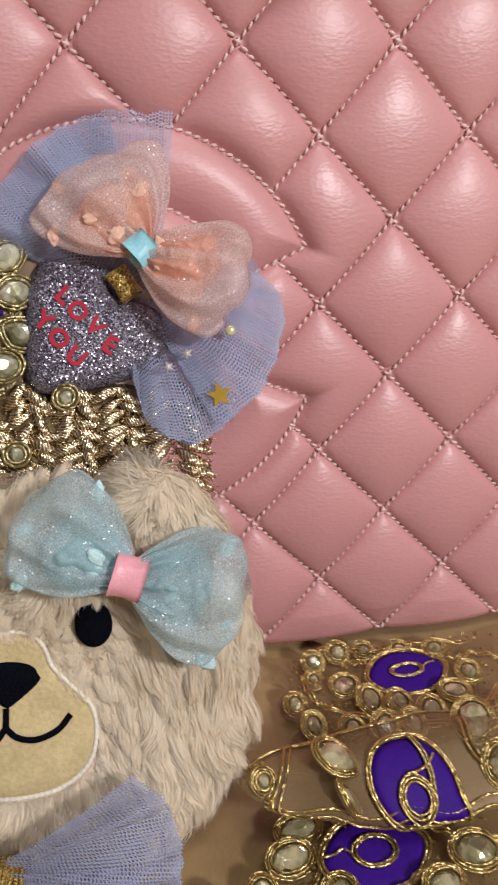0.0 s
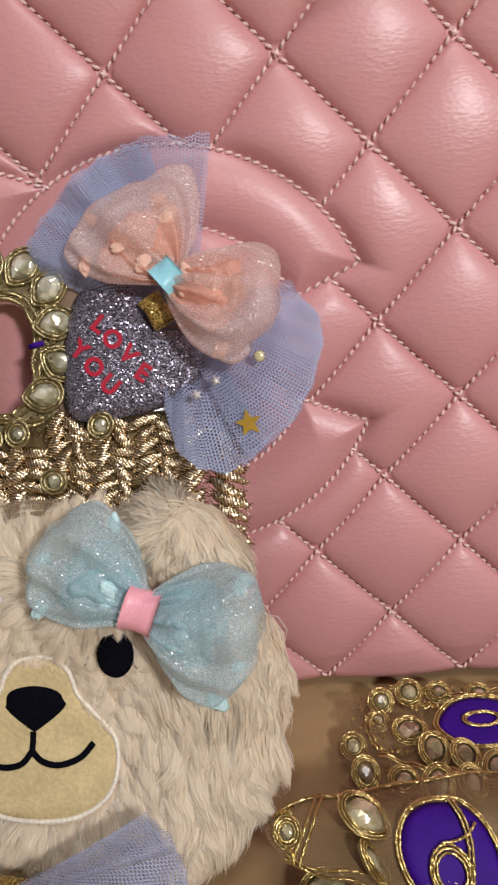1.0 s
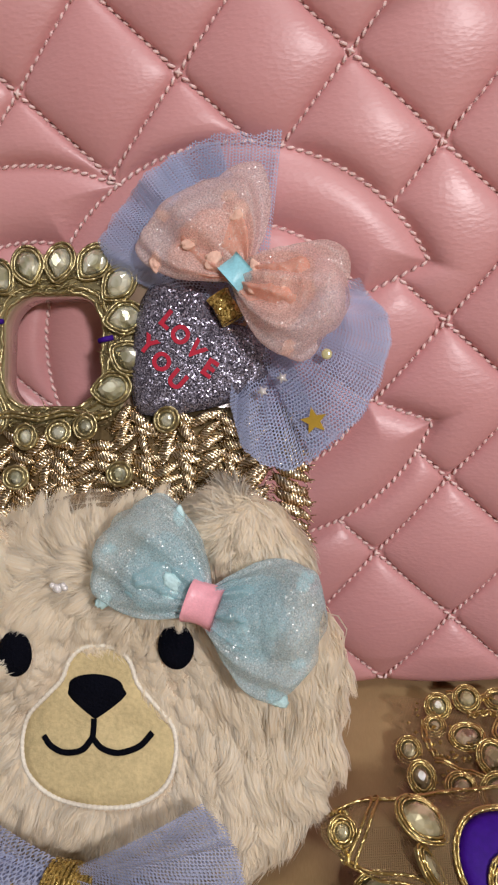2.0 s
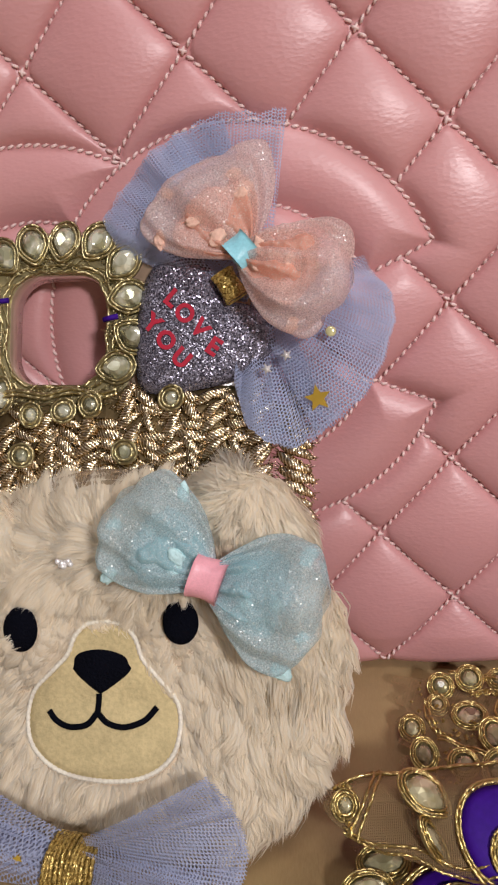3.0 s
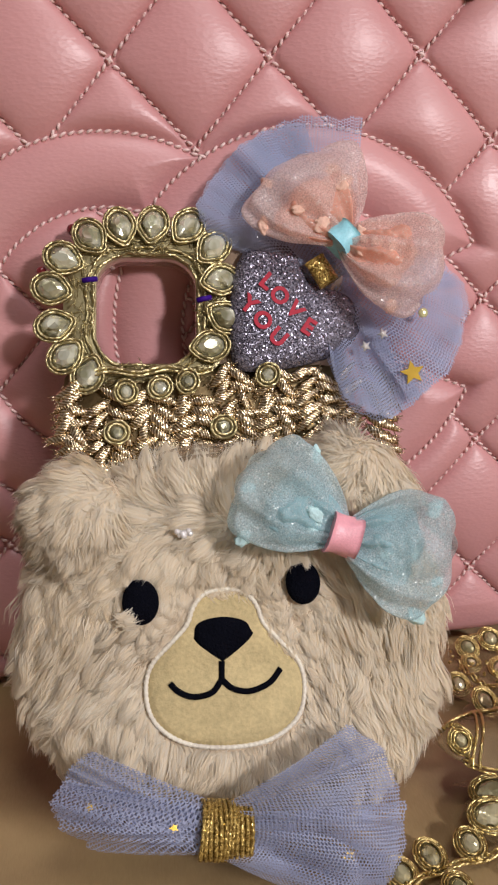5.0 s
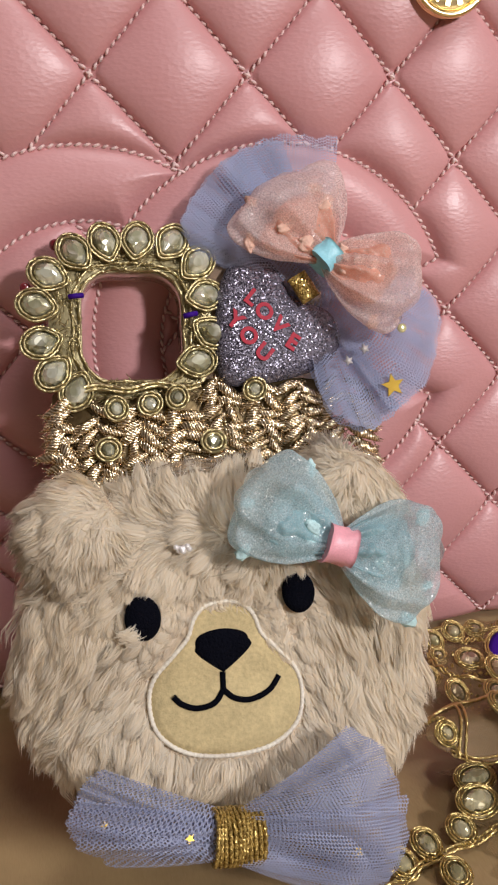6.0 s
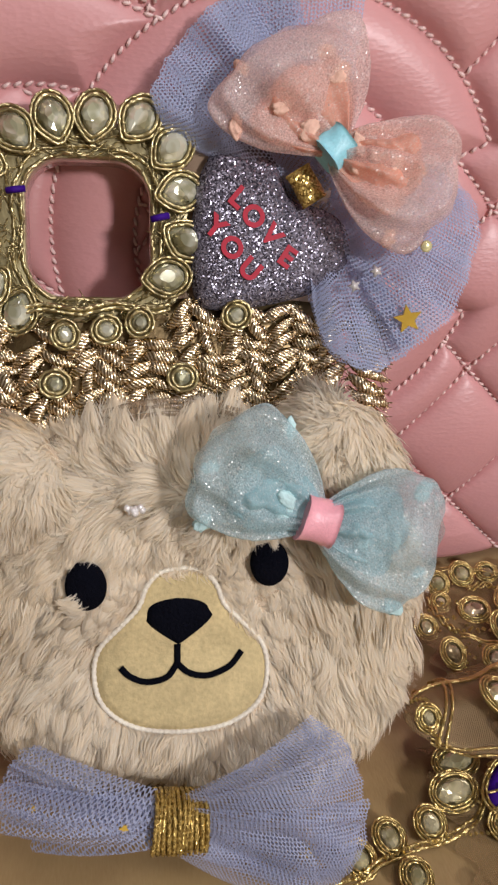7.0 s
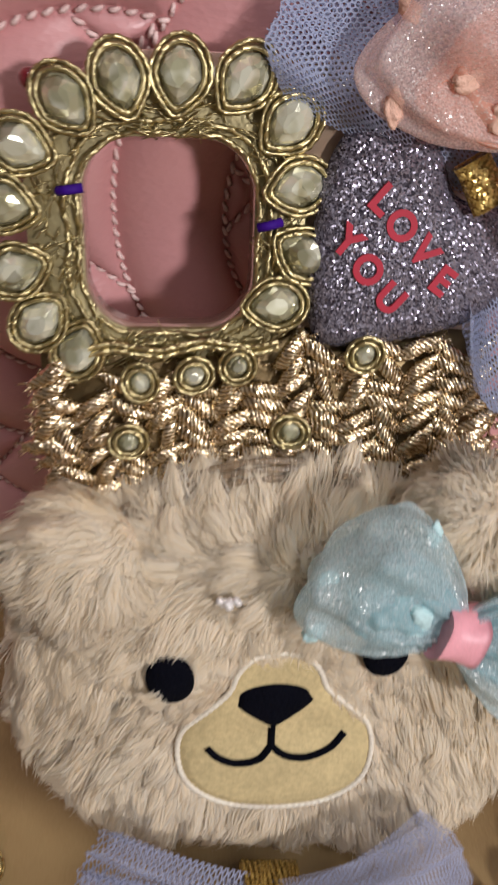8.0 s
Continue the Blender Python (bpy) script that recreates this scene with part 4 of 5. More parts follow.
def fur_blades(roots, normals, flow, length, width, lock, rng):
    """Tapered bent blades drawn together in locks, with the locks' own rounded normals. Arrays n x 3, or n."""
    n = len(roots)
    cnt = np.maximum(np.bincount(lock), 1)

    def mean_of(a):
        return np.stack([np.bincount(lock, a[:, i]) / cnt for i in range(3)], 1)

    k = len(cnt)
    rise = (0.29 + 0.34 * rng.random(k))[lock] + 0.06 * rng.normal(size=n)
    d = flow * (1 - 0.35 * rise[:, None]) + normals * rise[:, None] + 0.08 * rng.normal(size=(n, 3))
    d /= np.linalg.norm(d, axis=1)[:, None]
    length = length * (0.8 + 0.45 * rng.random(k))[lock]
    tip = roots + d * length[:, None] + flow * (0.3 * length)[:, None] - normals * (0.10 * length)[:, None]
    aim = mean_of(tip) + rng.normal(size=(k, 3)) * np.array([1.35, 1.35, 0.45]) * MM
    guard = rng.random(n) < 0.64
    pull = np.where(guard, 0.60 + 0.3 * rng.random(n), 0.2 + 0.3 * rng.random(n))[:, None]
    tip = tip * (1 - pull) + aim[lock] * pull
    curl = np.cross(normals, tip - roots) * ((rng.normal(size=k) * 0.14)[lock] + 0.05 * rng.normal(size=n))[:, None]
    mid1 = roots + (tip - roots) * 0.33 + normals * (0.16 * length)[:, None] + curl
    mid2 = roots + (tip - roots) * 0.68 + normals * (0.14 * length)[:, None] + 0.9 * curl
    side = np.cross(tip - roots, rng.normal(size=(n, 3)) * 0.3 + normals)
    side /= np.linalg.norm(side, axis=1)[:, None] + 1e-12
    w = (width * (0.7 + 0.6 * rng.random(n)))[:, None]
    v = np.stack([roots - side * w * 0.5, roots + side * w * 0.5, mid1 - side * w * 0.5, mid1 + side * w * 0.5, mid2 - side * w * 0.36, mid2 + side * w * 0.36, tip], 1).reshape(-1, 3)
    round_n = []
    for q, spread in ((roots, 2.0), (mid1, 1.7), (mid2, 1.3), (tip, 0.9)):
        m = normals + 0.30 * (q - mean_of(q)[lock]) / (spread * MM)
        m += 0.05 * rng.normal(size=(n, 3))
        round_n.append(m / np.linalg.norm(m, axis=1)[:, None])
    nrm = np.stack([round_n[i] for i in (0, 0, 1, 1, 2, 2, 3)], 1).reshape(-1, 3)
    b = (np.arange(n) * 7)[:, None]
    quads = np.concatenate([b + [0, 1, 3, 2], b + [2, 3, 5, 4]], 0)
    tris = b + [4, 5, 6]
    return v, quads, tris, nrm


def fur_mesh(name, v, quads, tris, nrm):
    me = bpy.data.meshes.new(name)
    me.vertices.add(len(v))
    me.vertices.foreach_set("co", v.astype(np.float32).ravel())
    loops = np.r_[quads.ravel(), tris.ravel()].astype(np.int32)
    me.loops.add(len(loops))
    me.loops.foreach_set("vertex_index", loops)
    me.polygons.add(len(quads) + len(tris))
    starts = np.r_[np.arange(len(quads)) * 4, len(quads) * 4 + np.arange(len(tris)) * 3].astype(np.int32)
    me.polygons.foreach_set("loop_start", starts)
    me.update(calc_edges=True)
    me.polygons.foreach_set("use_smooth", np.full(len(me.polygons), True))
    me.normals_split_custom_set_from_vertices(nrm.astype(np.float32))
    return me


def inside_outline(p, o):
    x, y = p[:, 0][:, None], p[:, 1][:, None]
    x0, y0 = o[:, 0][None], o[:, 1][None]
    x1, y1 = np.roll(o[:, 0], -1)[None], np.roll(o[:, 1], -1)[None]
    hit = ((y0 > y) != (y1 > y)) & (x < (x1 - x0) * (y - y0) / (y1 - y0 + 1e-15) + x0)
    return hit.sum(1) % 2 == 1


def bear_fur(head):
    rng = np.random.default_rng(5)
    n, k = 310000, 2800
    locks = np.c_[rng.uniform(-64, 54, k), rng.uniform(8, 94, k)] * MM
    lock = rng.integers(0, k, n)
    p = locks[lock] + rng.normal(size=(n, 2)).clip(-2, 2) * 1.25 * MM
    rho = head_rho(p[:, 0], p[:, 1])
    keep = (rho < 0.985) & ~inside_outline(p, muzzle_outline(grow=0.03))
    for x, y, a, b in EYES:
        keep &= ((p[:, 0] / MM - x) / a) ** 2 + ((p[:, 1] / MM - y) / b) ** 2 > 0.8
    p, rho, lock = p[keep], rho[keep], lock[keep]
    e = 0.2 * MM
    w = head_w(p[:, 0], p[:, 1])
    gx = (head_w(p[:, 0] + e, p[:, 1]) - head_w(p[:, 0] - e, p[:, 1])) / (2 * e)
    gy = (head_w(p[:, 0], p[:, 1] + e) - head_w(p[:, 0], p[:, 1] - e)) / (2 * e)
    nr = np.c_[-gx, -gy, np.ones(len(p))]
    nr /= np.linalg.norm(nr, axis=1)[:, None]
    out = p - (MUZZLE_C + [0, 12 * MM])
    out = out / (np.linalg.norm(out, axis=1)[:, None] + 1e-9)
    swirl = 0.8 * np.c_[np.sin(p[:, 1] * 210 + 2) + np.sin(p[:, 0] * 130), np.cos(p[:, 0] * 190) + np.sin(p[:, 1] * 150 + 1)] * 0.28
    crown = np.clip((p[:, 1] / MM - 68) / 20, 0, 1)[:, None]
    spread = np.where(out[:, :1] < 0, 0.6, 0.12)
    f2 = out * (np.c_[spread, np.full(len(p), 0.12)] + crown * [0.1, 1.0]) + 0.13 * rng.normal(size=(k, 2))[lock] + np.array([0.0, -0.85]) * (1 - crown) + 0.6 * swirl
    flow = np.c_[f2, np.zeros(len(p))]
    flow -= nr * (flow * nr).sum(1)[:, None]
    flow /= np.linalg.norm(flow, axis=1)[:, None] + 1e-9
    cheek = np.clip((rho - 0.3) / 0.5, 0, 1)
    length = (5.6 + 3.4 * cheek + 1.1 * rng.normal(size=len(p)).clip(-1.5, 1.5)) * MM
    length *= 1 + 0.35 * np.clip((26 * MM - p[:, 1]) / (16 * MM), 0, 1) * 0.8
    length *= 1 - 0.15 * crown[:, 0]
    near = np.linalg.norm((p - MUZZLE_C) / [22 * MM, 25 * MM], axis=1)
    length *= np.clip(near - 0.42, 0.5, 1)
    for x, y, a, b in EYES:
        de = np.hypot(p[:, 0] / MM - x, p[:, 1] / MM - y)
        length *= np.clip((de - 3.2) / 10, 0.30, 1)
    roots = np.c_[p, w - 0.4 * MM]
    geo = fur_blades(roots, nr, flow, length, np.full(len(p), 0.37 * MM), lock, rng)
    # a few strands that fall over the edge of one eye
    k = 120
    q = np.array([-33.4, 55.0]) * MM + rng.normal(size=(k, 2)) * np.array([0.9, 1.0]) * MM
    up = np.tile([[0.1, 0.0, 1.0]], (k, 1))
    across = np.c_[0.9 + 0.2 * rng.normal(size=k), 0.15 + 0.5 * rng.normal(size=k), np.zeros(k)]
    extra = fur_blades(np.c_[q, head_w(q[:, 0], q[:, 1]) + 2.6 * MM], up, across, np.full(k, 3.4 * MM), np.full(k, 0.30 * MM), rng.integers(0, 7, k), rng)
    part("eye_fur", fur_mesh("eye_fur", *extra), FUR, head, kind="stuff")
    part("fur", fur_mesh("fur", *geo), FUR, head, "long cream fur", kind="stuff")
    for i, e0 in enumerate(EARS):
        k = 32000
        c = rng.normal(size=(330, 3))
        c[:, 2] = np.abs(c[:, 2]) * rng.choice([1, 1, 1, -0.6], 330)
        c /= np.linalg.norm(c, axis=1)[:, None]
        lock = rng.integers(0, 330, k)
        d = c[lock] + 0.11 * rng.normal(size=(k, 3))
        d /= np.linalg.norm(d, axis=1)[:, None]
        roots = e0 + d * EAR_R * 0.97
        nr = d / EAR_R
        nr /= np.linalg.norm(nr, axis=1)[:, None]
        flow = np.c_[d[:, 0] * 0.45 + (-0.6 if i == 0 else 0.15) + 0.4 * np.sin(roots[:, 1] * 260), d[:, 1] * 0.5 - 0.7 + 0.4 * np.sin(roots[:, 0] * 300), np.zeros(k)]
        flow += 0.2 * rng.normal(size=(k, 3)) * np.array([1, 1, 0])
        flow /= np.linalg.norm(flow, axis=1)[:, None] + 1e-9
        length = (5.8 + 1.2 * rng.normal(size=k).clip(-1.5, 1.5)) * MM
        geo = fur_blades(roots, nr, flow, length, np.full(k, 0.40 * MM), lock, rng)
        part("ear_fur", fur_mesh("ear_fur", *geo), FUR, head, kind="stuff")


def draped(geo, off):
    """Lay a flat cushion on the bear's face."""
    v = np.array(geo[0], float)
    v[:, 2] += head_w(v[:, 0], v[:, 1]) + off
    return (v, *geo[1:])


def face_parts(head):
    o = muzzle_outline(72)
    part("muzzle", draped(dome(o, 1.0 * MM, 8, 0.0, 0.6), 0.9 * MM), FELT, head, "tan felt muzzle edged in cream satin stitch")
    edge = np.c_[o, np.full(72, 0.9 * MM)]
    g = draped((edge, []), 0.0)[0]
    part("muzzle_edge", tube(resample(g, 300, True), 0.62 * MM * (1 + 0.14 * np.sin(np.arange(300) * 1.9)), 8, True), WHITE_THREAD, head, "cream satin stitch")
    # nose: a rounded triangle
    t = np.arange(48) / 48 * 2 * np.pi
    y = np.sin(t)
    hx = np.where(y > 0, 7.0 - 1.2 * y**4, 7.0 * np.clip(1 + y, 0, 2) ** 0.55 + 0.8)
    nose = np.c_[np.cos(t) * hx, np.where(y > 0, 4.2 * np.abs(y) ** 0.6, 7.4 * y)] * MM
    c, s = math.cos(radians(-4)), math.sin(radians(-4))
    nose = np.c_[nose[:, 0] * c - nose[:, 1] * s, nose[:, 0] * s + nose[:, 1] * c] + np.array([-8.7, 48.6]) * MM
    part("nose", draped(dome(nose, 0.9 * MM, 5, 0.0, 0.5), 1.6 * MM), BLACK, head, "black embroidered nose")
    for pts in (((-9.4, 42.0), (-9.6, 39.5), (-9.8, 37.4)), ((-9.8, 37.6), (-12.5, 34.8), (-17.0, 34.2), (-20.5, 35.6), (-22.6, 37.8)), ((-9.8, 37.6), (-7.2, 35.2), (-3.0, 34.2), (2.0, 35.6), (5.2, 38.6))):
        p = smooth_curve(np.array(pts) * MM, 40)
        m = np.array(muzzle_outline(72))
        lift = 1.0 * MM * np.sqrt(np.clip(1 - (np.linalg.norm((p - m.mean(0)) / (19 * MM), axis=1)) ** 2, 0, 1)) ** 1.2 + 1.0 * MM
        q = np.c_[p, head_w(p[:, 0], p[:, 1]) + lift]
        part("mouth", tube(q, 0.75 * MM, 8), BLACK, head, "black embroidered mouth")
    for x, y, a, b in EYES:
        o = teardrop(a * MM, b * MM, 40, 0.0) + np.array([x, y]) * MM
        part("eye", draped(dome(o, 0.8 * MM, 5, 0.0, 0.5), 1.9 * MM), BLACK, head, "black embroidered eye")
    # a small cluster of white sequins between the ears
    rng = random.Random(3)
    geos = []
    for i in range(11):
        r, a = 2.0 * MM * math.sqrt(rng.random()), rng.uniform(0, 6.28)
        c = np.array([-16.3 * MM + r * math.cos(a), 74.8 * MM + 0.7 * r * math.sin(a)])
        oo = np.c_[np.cos(np.arange(8) / 8 * 6.2832), np.sin(np.arange(8) / 8 * 6.2832)] * 0.75 * MM
        g = dome(oo + c, 0.4 * MM, 2)
        g[0][:, 2] += float(head_w(c[0], c[1])) + rng.uniform(5.2, 6.0) * MM
        geos.append(g)
    part("sequin_cluster", join(*geos), PEARL, head, "white sequin flower")
    # the clear edging behind the forehead
    a = np.linspace(radians(28), radians(152), 50)
    for i, (r, z) in enumerate(((0, 1.0), (1.5, 0.2), (2.8, -0.6))):
        path = np.c_[-9 * MM + (38 * MM + r * MM) * np.cos(a), 62 * MM + (32.0 * MM + r * MM) * np.sin(a), (z + 2.3) * MM * np.ones(50)]
        part("clear_edging", tube(path, 0.7 * MM, 8), CLEAR, head, "clear vinyl edging")


HEAD = bear_head()
bear_fur(HEAD)
face_parts(HEAD)


# ---------- tulle bow under the chin ----------
def chin_bow():
    holder = part("chin_bow", band(12 * MM, 11.5 * MM, 7.0 * MM), GOLD_GLITTER, CASE, "lilac tulle bow with a gold glitter band")
    world_m = pose(-0.0967, -0.100, 0, 59, 0, 0) @ pose(0, 15.8 * MM, 0, 0, 0, -8)
    holder.matrix_basis = CASE.matrix_world.inverted() @ world_m
    spread = [(20, -11), (31, -12), (38.5, -4), (39.5, 9), (35.5, 19), (28, 24)]
    strip = [(-37, 10), (-39.5, 6), (-38, 1.5)]
    upper = [(-32, 16), (-36.5, 12.5), (-38.5, 7.5)]
    lower = [(-38, 4), (-36, 0), (-28, -4)]
    for edge, knot, pl, dp, bulge, seed, lift, hollow, z in (
        (spread, 5.5, 1.7, 2.4, 7.0, 35, 2.0, 8.0, 1.0), (spread, 5.0, 1.2, 2.8, 9.5, 36, 2.0, 12.0, 2.0), (spread[:4], 5.0, 1.0, 2.4, 8.0, 37, 3.0, 6.0, 3.5),
        (strip, 5.0, 1.6, 1.8, 4.0, 31, 0.0, 0.0, 0.6), (upper, 4.5, 1.8, 1.6, 3.0, 32, -1.0, 0.0, -1.6), (upper, 4.5, 1.4, 1.6, 4.0, 33, 0.0, 0.0, -0.4),
        (lower, 4.5, 1.5, 1.6, 5.0, 38, 1.0, 0.0, 2.4), (strip, 5.0, 0.9, 1.2, 5.5, 39, 1.0, 0.0, 2.0)):
        wing = part("wing", net_wing(edge, knot, pl, dp, bulge, seed, lift, hollow), TULLE_GREY, holder)
        wing.matrix_basis = pose(0, 0, z * MM)
    for i in range(12):
        t = np.arange(40) / 40 * 2 * np.pi
        x = (-5.4 + i * 0.98) * MM
        loop = np.c_[np.full(40, x) + 0.25 * MM * np.sin(2 * t + i), 6.0 * MM * np.sign(np.cos(t)) * np.abs(np.cos(t)) ** 0.7, 7.0 * MM * np.sin(t)]
        part("gold_strand", cord(loop, 0.00052, True), GOLD_GLITTER, holder)
    for x, y, z, sz in ((27, -3, 8.5, 1.7), (-12, 1.6, 6.4, 1.2), (-31, 5.0, 4.6, 1.1)):
        s = part("star", star(sz * MM), YELLOW, holder, "small gold foil star", smooth=False)
        s.matrix_basis = pose(x * MM, y * MM, z * MM, 0, 10, 25)


chin_bow()


# ---------- embroidered trim lying on the cloth ----------
TRIM = thing("embroidered_lace", pose(0, 0, 0), "gold net lace with purple satin motifs, cords and crystals, folded", "embroidery")
FOLD = smooth_curve([(-52, 6), (-63, 17), (-75, 23.2), (-84, 20), (-90, 15), (-92, 12), (-87, 9.5), (-74, 6), (-60, 3)], 96) * MM
FOLD_S = np.r_[0, np.cumsum(np.linalg.norm(np.diff(FOLD, axis=0), axis=1))]


def on_fold(x, s, lift=0.0):
    """A point of the folded net: x along it, s metres over its back, tapering to a tip on one side."""
    x, s = np.broadcast_arrays(np.asarray(x, float), np.asarray(s, float))
    y, z = np.interp(s, FOLD_S, FOLD[:, 0]), np.interp(s, FOLD_S, FOLD[:, 1])
    dy, dz = np.interp(s, FOLD_S, np.gradient(FOLD[:, 0], FOLD_S)), np.interp(s, FOLD_S, np.gradient(FOLD[:, 1], FOLD_S))
    f = np.sqrt(np.clip((x + 0.0402) / 0.034, 0.0, 1.0))
    wave = 0.0012 * np.sin(x * 160) * np.sin(s * 120)
    return np.stack([x, -0.0765 + (y + 0.0765) * f + lift * dz, 0.0175 + (z - 0.0175) * f - lift * dy + wave], -1)


def fold_sheet():
    xs, ss = np.linspace(-0.0400, 0.12, 120), np.linspace(0, FOLD_S[-1], 90)
    gx, gs = np.meshgrid(xs, ss, indexing="ij")
    ob = part("net_fold", (on_fold(gx, gs).reshape(-1, 3), grid_faces(120, 90)), NET, TRIM, "sheer gold net folded over itself")
    return ob


fold_sheet()
S_MID = float(np.interp(0.0855, -FOLD[:60, 0], FOLD_S[:60]))


def laid(outline, place, name, material, thick=0.0006, label=""):
    """A thin cushion over a flat outline, laid on a surface by place(a, b, lift)."""
    v, f = dome(outline, thick, 7, 0.0, 0.35)
    return part(name, (place(v[:, 0], v[:, 1], v[:, 2]), f), material, TRIM, label)


def laid_cord(points, place, closed=False, radius=0.00034, lift=0.0006, k=90):
    p = smooth_curve(np.array(points, float) * MM, k, closed)
    return part("gold_cord", cord(place(p[:, 0], p[:, 1], np.full(len(p), lift)), radius, closed), LACE_GOLD, TRIM)


def fold_place(a, b, h):
    return on_fold(a + 0.0022, S_MID + b, h + 0.0004)


def flat_place(x, y, z, tilt):
    m = np.array(pose(x * MM, y * MM, z * MM, tilt, 0, 0))

    def place(a, b, h):
        p = np.stack([a, -b, h], -1)
        return p @ m[:3, :3].T + m[:3, 3]

    return place


# the large paisley on the fold
PAISLEY = [(-11.6, 1), (-10, -5.5), (-5, -9.4), (1.5, -10), (6, -7), (8.6, -2), (9.6, 5), (10.6, 10.6), (5, 10.8), (0, 9.2), (-5, 9.4), (-9.4, 7)]
laid(smooth_curve(np.array(PAISLEY) * MM, 66, True), fold_place, "satin_motif", PURPLE, 0.0004, "purple satin paisley")
for grow in (1.03, 1.09):
    laid_cord(np.array(PAISLEY) * grow, fold_place, True)
for g in (1.0, 0.86, 0.70):
    laid_cord([(-1.4 + 4.6 * g * math.cos(a), 4.2 + 5.2 * g * math.sin(a)) for a in np.linspace(0, 2 * math.pi, 10, endpoint=False)], fold_place, True, lift=0.0011)
for d in (0.0, 0.9):
    laid_cord([(0.2 + d, -10), (2.2 + d, -6.5), (3.0 + d, -2.0), (2.6 + d, 2.0), (2.2 + d, 5.0)], fold_place, lift=0.0012)
laid_cord([(-3.0, -1.0), (0.5, -1.8), (3.4, -3.4), (5.4, -5.6)], fold_place, lift=0.0014)

# the round motif behind it, and the eye-shaped one in front
for (x, y, z, tilt), w, d, iw, idp in (((22.1, -27.6, 4.4, 14), 12.6, 8.2, 5.6, 2.6), ((-10.4, -91.5, 4.6, 12), 12.6, 8.6, 5.6, 4.0)):
    pl = flat_place(x, y, z, tilt)
    eye = [(-w, 0.6), (-w * 0.62, -d * 0.75), (0, -d), (w * 0.62, -d * 0.72), (w, -0.5), (w * 0.6, d * 0.78), (0, d), (-w * 0.62, d * 0.8)]
    laid(smooth_curve(np.array(eye) * MM, 64, True), pl, "satin_motif", PURPLE, 0.0004, "purple satin eye-shaped motif")
    for grow in (1.04, 1.12):
        laid_cord(np.array(eye) * grow, pl, True)
    ring = [(iw * math.cos(a), idp * math.sin(a)) for a in np.linspace(0, 2 * math.pi, 12, endpoint=False)]
    laid_cord(ring, pl, True, lift=0.0012)
    laid_cord(np.array(ring) * 0.84, pl, True, lift=0.0011)
    laid_cord([(-iw, -0.2), (-iw - 2.2, -1.6), (-iw - 4.2, -0.6), (-w, -0.4)] if y < -60 else [(iw, -0.4), (iw + 2, -1.6), (iw + 4.4, -1.8)], pl, lift=0.0012)

# flat net under the motifs
for x0, x1, y0, y1, z in ((-19, 120, -62, -9, 1.2), (-33, 120, -140, -74, 0.8)):
    xs, ys = np.linspace(x0, x1, 60) * MM, np.linspace(y0, y1, 40) * MM
    gx, gy = np.meshgrid(xs, ys, indexing="ij")
    edge = 0.002 * np.sin(gy * 700) * (gx < x0 * MM + 0.003)
    gz = z * MM + 0.0011 * np.sin(gx * 130 + 2) * np.sin(gy * 170) + 0.0012
    part("net_layer", (np.stack([gx + edge, gy, gz], -1).reshape(-1, 3), grid_faces(60, 40)), NET, TRIM, "sheer gold net")

